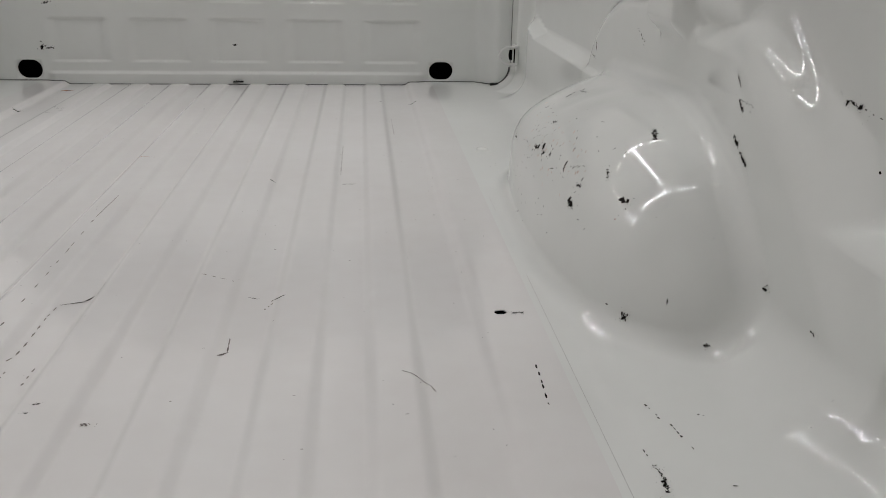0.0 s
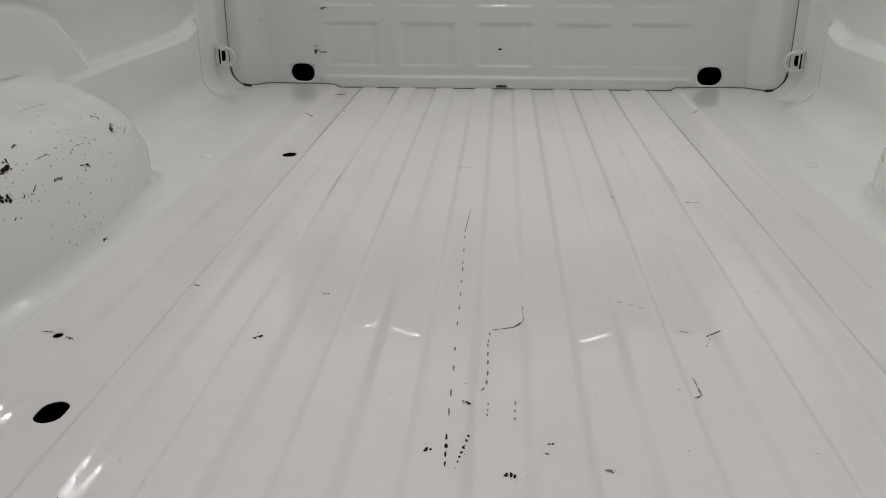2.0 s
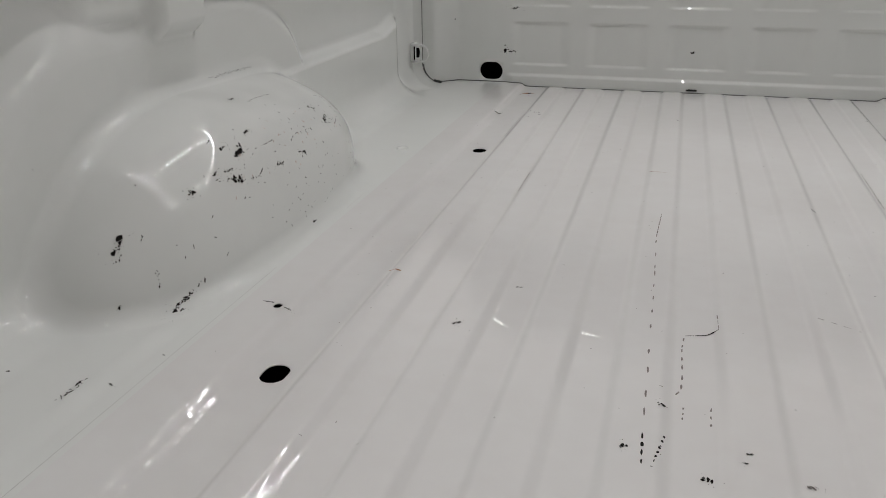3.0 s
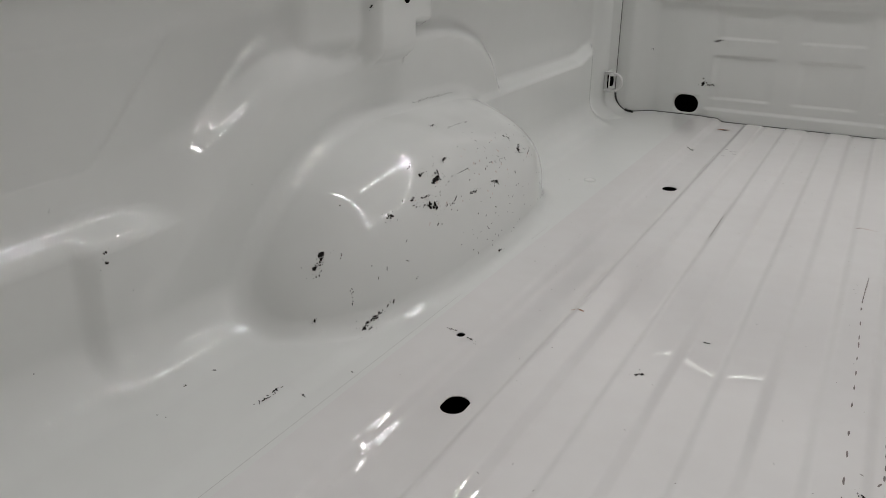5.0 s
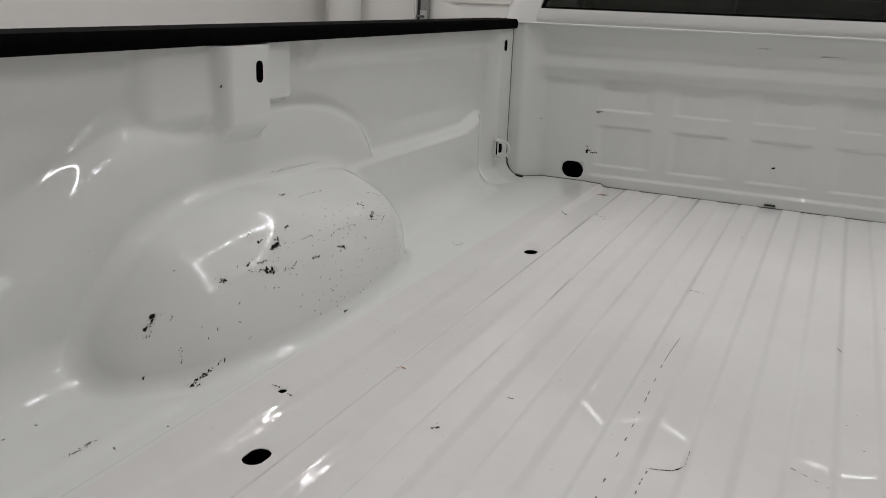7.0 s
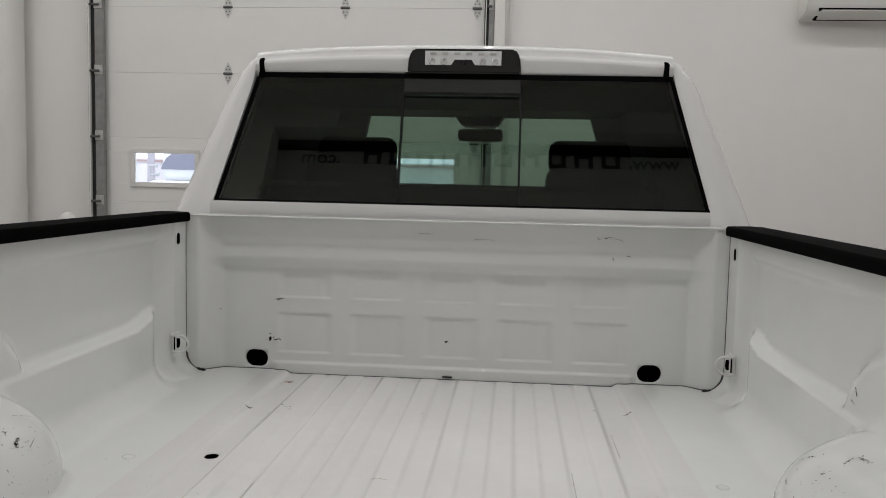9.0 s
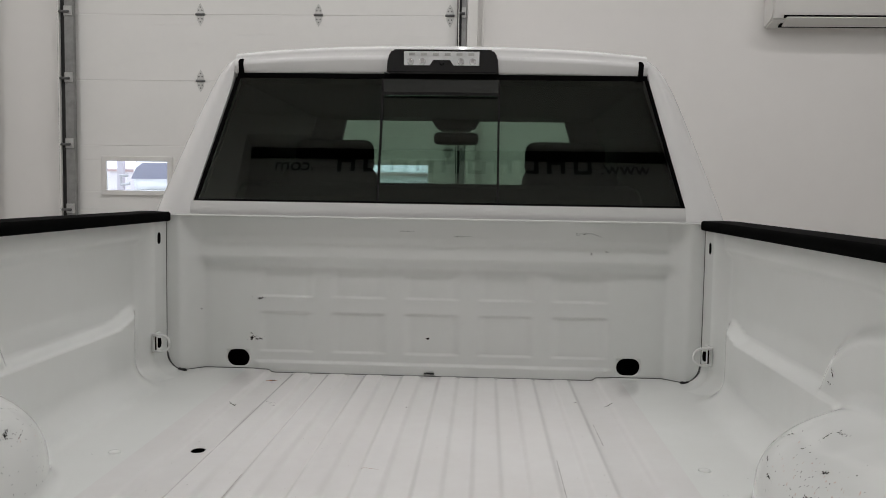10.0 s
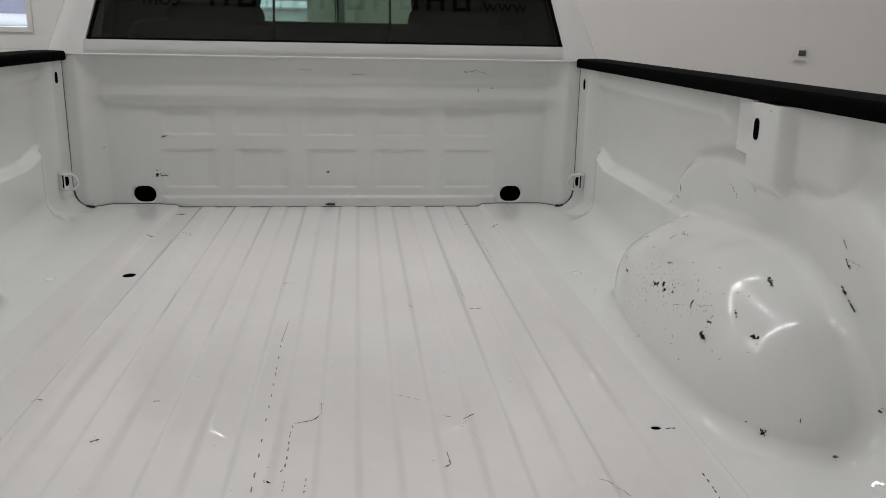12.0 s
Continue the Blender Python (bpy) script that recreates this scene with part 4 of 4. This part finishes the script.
floor_line([(0.571, -1.865), (0.570, -1.91), (0.568, -1.951)], 0.0026, SCUFF, 0.014, 0.003)
floor_line([(0.336, -0.82), (0.336, -1.055)], 0.003, SMUDGE)
floor_line([(0.455, -0.52), (0.456, -0.70)], 0.0035, SMUDGE)
floor_line([(-0.449, -0.46), (-0.448, -0.68)], 0.003, SMUDGE)
floor_line([(-0.331, -0.98), (-0.330, -1.12)], 0.0030, SCRATCH)
floor_line([(-0.09, -0.93), (-0.05, -0.94)], 0.002, RUST)
for s in (-1, 1):
    part("seam_line", tube(bmesh.new(), [(s * 0.6095, y, 0.0016) for y in (-2.46, -2.1, -1.7, -1.24)], 0.0006, 6), FAINT, bed_floor)
floor_mark(-0.482, -0.128, 0.024, 0.020, RUST)
floor_mark(-0.482, -0.128, 0.010, 0.012)
for x, y in ((-0.445, -0.431), (-0.415, -0.427), (-0.424, -0.484), (-0.43, -0.41), (-0.40, -0.45), (-0.405, -0.425)):
    floor_mark(x, y, 0.007, 0.004)
floor_mark(-0.520, -0.430, 0.018, 0.008)
floor_mark(0.52, -0.335, 0.020, 0.008)
floor_mark(0.43, -0.33, 0.008, 0.004)
floor_mark(-0.071, -1.937, 0.008, 0.007, SCUFF, 60)
floor_mark(-0.036, -1.847, 0.008, 0.005)
floor_mark(0.010, -1.962, 0.006, 0.008, SCUFF, 60)
floor_mark(0.106, -1.948, 0.004, 0.010, SCRATCH, 90)
floor_mark(0.045, -1.936, 0.005, 0.003)
floor_mark(0.051, -1.920, 0.006, 0.003)
floor_mark(-0.299, -1.716, 0.012, 0.005, SCUFF, 30)
floor_mark(-0.244, -1.566, 0.008, 0.004, SCUFF, 20)
floor_mark(-0.038, -0.436, 0.008, 0.006, SCUFF, 110)
floor_mark(0.575, -1.735, 0.014, 0.004)
floor_mark(-0.565, -1.722, 0.016, 0.004)
floor_mark(-0.530, -1.735, 0.010, 0.003)
for x, y, w in ((-0.012, -0.012, 0.009), (-0.795, -0.062, 0.012), (0.795, -0.062, 0.012), (0.004, -0.013, 0.006)):
    bm = bmesh.new()
    for k in range(5):
        box(bm, x - w + 0.4 * w * k, x - 0.4 * w + 0.4 * w * k, y - 0.006, y + 0.002, 0.0, rng.uniform(0.003, 0.007) + 0.005 * (abs(x) > 0.5), 0.001, 1)
    part("sealer_chip", bm, RUBBER, bulkhead, "black sealer residue")
bm = bmesh.new()
for k in range(260):
    x, y = rng.uniform(-0.59, 0.59), rng.uniform(-2.2, -0.05)
    t = rng.uniform(0, math.pi)
    al = Vector((math.cos(t), math.sin(t), 0))
    fleck(bm, on_floor, Vector((x, y, 0)), al, Vector((-al.y, al.x, 0)), rng.uniform(0.0012, 0.005), rng.uniform(0.0008, 0.0018))
specks = part("dirt_specks", bm, SCRATCH, bed_floor, "scattered dark dirt specks")
specks["kind"] = "stuff"
for s, side in ((-1, "left"), (1, "right")):
    bm = bmesh.new()
    for k in range(130):
        y, z, u = -1.32 + rng.gauss(0, 0.18), rng.uniform(0.02, 0.2), rng.uniform(0.62, 0.74)
        t = rng.uniform(0, math.pi)
        c, nrm = onto((s * u, y, z))
        al = nrm.orthogonal().normalized()
        al = (al * math.cos(t) + nrm.cross(al) * math.sin(t)).normalized()
        fleck(bm, onto, c, al, nrm.cross(al), rng.uniform(0.0015, 0.008), rng.uniform(0.001, 0.0022))
    sp = part("dirt_specks", bm, SCUFF, SIDE[side, "wheel_housing"], "scattered dark dirt specks")
    sp["kind"] = "stuff"
    bm = bmesh.new()
    for k in range(70 if s > 0 else 30):
        c, nrm = onto((s * rng.uniform(0.64, 0.71), -1.42 + rng.gauss(0, 0.13), rng.uniform(0.10, 0.19)))
        al = nrm.orthogonal().normalized()
        fleck(bm, onto, c, al, nrm.cross(al), rng.uniform(0.002, 0.008), rng.uniform(0.001, 0.004))
    part("grime_specks", bm, GRIME, SIDE[side, "wheel_housing"], "faint rust-tinged grime")["kind"] = "stuff"
for a, b, w in (((-0.684, -1.544, 0.171), (-0.680, -1.566, 0.163), 0.012), ((-0.680, -1.560, 0.166), (-0.678, -1.574, 0.159), 0.009), ((-0.694, -1.591, 0.175), (-0.694, -1.577, 0.177), 0.006),
                ((-0.678, -1.641, 0.144), (-0.663, -1.592, 0.133), 0.0042), ((-0.667, -1.608, 0.134), (-0.665, -1.585, 0.136), 0.008), ((-0.666, -1.600, 0.131), (-0.663, -1.590, 0.128), 0.005),
                ((-0.686, -1.693, 0.136), (-0.688, -1.687, 0.143), 0.009), ((-0.698, -1.266, 0.171), (-0.693, -1.251, 0.167), 0.006), ((-0.678, -1.241, 0.155), (-0.668, -1.264, 0.146), 0.005),
                ((-0.745, -1.409, 0.208), (-0.755, -1.305, 0.201), 0.003), ((-0.668, -1.276, 0.147), (-0.666, -1.242, 0.140), 0.003), ((-0.667, -2.020, 0.010), (-0.668, -1.971, 0.010), 0.0055),
                ((-0.840, -2.060, 0.177), (-0.839, -2.058, 0.175), 0.004), ((-0.839, -2.062, 0.166), (-0.839, -2.058, 0.163), 0.004), ((-0.882, -2.093, 0.225), (-0.882, -2.090, 0.231), 0.002),
                ((-0.838, -2.029, 0.119), (-0.838, -2.028, 0.115), 0.002), ((-0.856, -2.163, 0.070), (-0.855, -2.164, 0.065), 0.002), ((-0.753, -2.091, 0.010), (-0.735, -2.089, 0.010), 0.0025),
                ((-0.637, -1.971, 0.004), (-0.636, -1.969, 0.004), 0.004), ((-0.764, -1.982, 0.012), (-0.761, -1.983, 0.011), 0.003), ((-0.767, -2.030, 0.012), (-0.765, -2.029, 0.012), 0.003)):
    side_mark(a, b, w)
side_mark((-0.654, -1.569, 0.127), (-0.653, -1.532, 0.128), 0.0044)
side_mark((-0.733, -1.810, 0.088), (-0.732, -1.793, 0.107), 0.0087)
side_mark((-0.728, -1.811, 0.078), (-0.728, -1.796, 0.098), 0.0032)
side_mark((-0.697, -1.780, 0.058), (-0.695, -1.782, 0.037), 0.0032)
side_mark((-0.723, -1.831, 0.024), (-0.721, -1.829, 0.023), 0.0040)
side_mark((-0.669, -1.794, 0.003), (-0.671, -1.760, 0.011), 0.0064)
side_mark((-0.670, -1.764, 0.009), (-0.667, -1.722, 0.027), 0.0057)
side_mark((-0.663, -1.786, 0.003), (-0.663, -1.779, 0.003), 0.0032)
side_mark((-0.763, -1.438, 0.205), (-0.765, -1.416, 0.206), 0.0039)
side_mark((-0.843, -1.352, 0.234), (-0.844, -1.192, 0.230), 0.0031)
side_mark((-0.652, -1.411, 0.129), (-0.649, -1.389, 0.123), 0.0039)
side_mark((-0.652, -1.491, 0.128), (-0.651, -1.468, 0.127), 0.0037)
side_mark((-0.678, -1.639, 0.151), (-0.680, -1.628, 0.154), 0.0034)
side_mark((-0.674, -1.616, 0.150), (-0.672, -1.596, 0.150), 0.0034)
side_mark((-0.699, -1.518, 0.175), (-0.702, -1.503, 0.177), 0.0037)
side_mark((-0.713, -1.780, 0.098), (-0.712, -1.773, 0.103), 0.0024)
side_mark((-0.660, -1.241, 0.131), (-0.673, -1.197, 0.142), 0.0022)
side_mark((-0.669, -1.391, 0.153), (-0.667, -1.327, 0.149), 0.0020)
side_mark((-0.676, -1.522, 0.158), (-0.675, -1.464, 0.159), 0.0018)
side_mark((-0.713, -1.600, 0.180), (-0.715, -1.590, 0.182), 0.0026)
side_mark((-0.726, -1.190, 0.176), (-0.723, -1.128, 0.158), 0.0033)
side_mark((-0.656, -1.676, 0.043), (-0.655, -1.670, 0.048), 0.0025)
side_mark((-0.628, -1.431, 0.011), (-0.627, -1.417, 0.010), 0.0029)
side_mark((-0.857, -1.814, 0.197), (-0.855, -1.812, 0.195), 0.0016)
side_mark((-0.841, -1.494, 0.412), (-0.838, -1.492, 0.410), 0.0038)
side_mark((-0.620, -1.893, 0.002), (-0.616, -1.894, 0.002), 0.0029)
side_mark((-0.589, -1.982, 0.002), (-0.586, -1.981, 0.002), 0.0027)
side_mark((0.688, -1.118, 0.118), (0.706, -1.128, 0.142), 0.0085)
side_mark((0.708, -1.150, 0.150), (0.722, -1.186, 0.168), 0.0050)
side_mark((0.670, -1.137, 0.094), (0.662, -1.160, 0.088), 0.0040)
side_mark((0.669, -1.193, 0.134), (0.664, -1.211, 0.132), 0.0035)
side_mark((0.699, -1.271, 0.170), (0.706, -1.271, 0.173), 0.0040)
side_mark((0.763, -1.253, 0.198), (0.762, -1.297, 0.199), 0.0061)
side_mark((0.689, -1.385, 0.169), (0.692, -1.401, 0.171), 0.0045)
side_mark((0.655, -1.390, 0.134), (0.658, -1.416, 0.138), 0.0101)
side_mark((0.661, -1.428, 0.143), (0.662, -1.439, 0.144), 0.0077)
side_mark((0.656, -1.442, 0.136), (0.659, -1.454, 0.140), 0.0066)
side_mark((0.660, -1.477, 0.142), (0.662, -1.485, 0.144), 0.0054)
side_mark((0.650, -1.489, 0.124), (0.664, -1.560, 0.144), 0.0021)
side_mark((0.661, -1.560, 0.139), (0.670, -1.553, 0.151), 0.0072)
side_mark((0.656, -1.620, 0.121), (0.656, -1.640, 0.111), 0.0079)
side_mark((0.700, -1.712, 0.146), (0.708, -1.723, 0.147), 0.0075)
side_mark((0.772, -1.612, 0.205), (0.764, -1.641, 0.200), 0.0050)
side_mark((0.700, -1.651, 0.167), (0.696, -1.667, 0.161), 0.0029)
side_mark((0.667, -1.622, 0.140), (0.668, -1.634, 0.139), 0.0039)
side_mark((0.669, -1.572, 0.149), (0.682, -1.606, 0.158), 0.0030)
side_mark((0.654, -1.239, 0.118), (0.651, -1.263, 0.116), 0.0037)
side_mark((0.734, -1.265, 0.187), (0.752, -1.255, 0.194), 0.0036)
side_mark((0.695, -1.795, 0.018), (0.703, -1.799, 0.027), 0.0028)
side_mark((0.700, -1.795, 0.027), (0.699, -1.802, 0.017), 0.0028)
side_mark((0.764, -1.870, 0.023), (0.766, -1.872, 0.022), 0.0036)
side_mark((0.786, -1.810, 0.136), (0.788, -1.815, 0.134), 0.0018)
side_mark((0.854, -0.994, 0.254), (0.854, -1.006, 0.236), 0.0042)
side_mark((0.854, -0.979, 0.224), (0.854, -0.995, 0.220), 0.0028)
side_mark((0.854, -1.271, 0.299), (0.854, -1.294, 0.280), 0.0024)
side_mark((0.842, -1.495, 0.465), (0.846, -1.498, 0.464), 0.0021)
side_mark((0.825, -1.444, 0.469), (0.825, -1.453, 0.468), 0.0022)
side_mark((0.849, -1.729, 0.225), (0.847, -1.740, 0.218), 0.0048)
side_mark((0.844, -1.754, 0.208), (0.844, -1.765, 0.201), 0.0038)
side_mark((0.865, -1.712, 0.298), (0.863, -1.723, 0.288), 0.0029)
side_mark((0.860, -1.730, 0.272), (0.864, -1.763, 0.272), 0.0029)
side_mark((0.850, -1.723, 0.228), (0.849, -1.738, 0.221), 0.0044)
side_mark((0.847, -1.747, 0.213), (0.846, -1.768, 0.202), 0.0043)
side_mark((0.860, -1.724, 0.271), (0.859, -1.740, 0.260), 0.0037)
side_mark((0.862, -1.754, 0.265), (0.862, -1.765, 0.261), 0.0022)
side_mark((0.862, -1.733, 0.278), (0.861, -1.744, 0.270), 0.0022)
side_mark((0.881, -1.872, 0.298), (0.881, -1.897, 0.296), 0.0046)
side_mark((0.881, -1.899, 0.296), (0.882, -1.931, 0.292), 0.0025)
side_mark((0.812, -1.864, 0.091), (0.818, -1.869, 0.086), 0.0034)
side_mark((0.854, -1.963, 0.084), (0.854, -1.971, 0.081), 0.0038)
side_mark((0.881, -1.944, 0.246), (0.882, -1.951, 0.242), 0.0025)
side_mark((0.854, -1.252, 0.307), (0.854, -1.295, 0.287), 0.0031)
side_mark((0.698, -1.791, 0.027), (0.698, -1.798, 0.020), 0.0028)
side_mark((0.766, -1.870, 0.024), (0.769, -1.873, 0.023), 0.0027)
side_mark((0.638, -2.032, 0.005), (0.640, -2.060, 0.005), 0.0022)
side_mark((0.640, -2.060, 0.005), (0.643, -2.084, 0.007), 0.0033)
side_mark((0.643, -2.083, 0.008), (0.640, -2.105, 0.005), 0.0037)
side_mark((0.664, -1.966, 0.010), (0.671, -1.996, 0.010), 0.0024)
side_mark((0.678, -2.003, 0.010), (0.685, -2.049, 0.010), 0.0023)
side_mark((0.710, -1.988, 0.010), (0.719, -1.992, 0.010), 0.0018)
side_mark((0.691, -2.102, 0.010), (0.705, -2.104, 0.010), 0.0016)
side_mark((0.804, -2.042, 0.016), (0.804, -2.047, 0.016), 0.0018)
side_mark((0.833, -2.033, 0.035), (0.836, -2.033, 0.038), 0.0018)
bulk_mark((-0.101, -0.003, 0.460), (-0.055, -0.003, 0.461), 0.0036)
bulk_mark((0.068, -0.003, 0.445), (0.130, -0.003, 0.448), 0.0053)
bulk_mark((0.454, -0.003, 0.460), (0.510, -0.003, 0.463), 0.0053)
bulk_mark((0.510, -0.003, 0.461), (0.538, -0.003, 0.451), 0.0036)
bulk_mark((0.502, -0.003, 0.401), (0.505, -0.003, 0.394), 0.0036)
bulk_mark((-0.569, -0.003, 0.232), (-0.542, -0.003, 0.235), 0.0055)
bulk_mark((-0.587, -0.003, 0.097), (-0.578, -0.003, 0.110), 0.0112)
bulk_mark((-0.573, -0.003, 0.099), (-0.554, -0.003, 0.101), 0.0056)
bulk_mark((-0.014, -0.003, 0.113), (-0.008, -0.003, 0.111), 0.0072)
bulk_mark((-0.589, -0.003, 0.120), (-0.584, -0.003, 0.117), 0.0056)
bulk_mark((-0.753, -0.003, 0.197), (-0.749, -0.003, 0.195), 0.0038)
bulk_mark((0.547, -0.003, 0.407), (0.557, -0.003, 0.405), 0.0036)
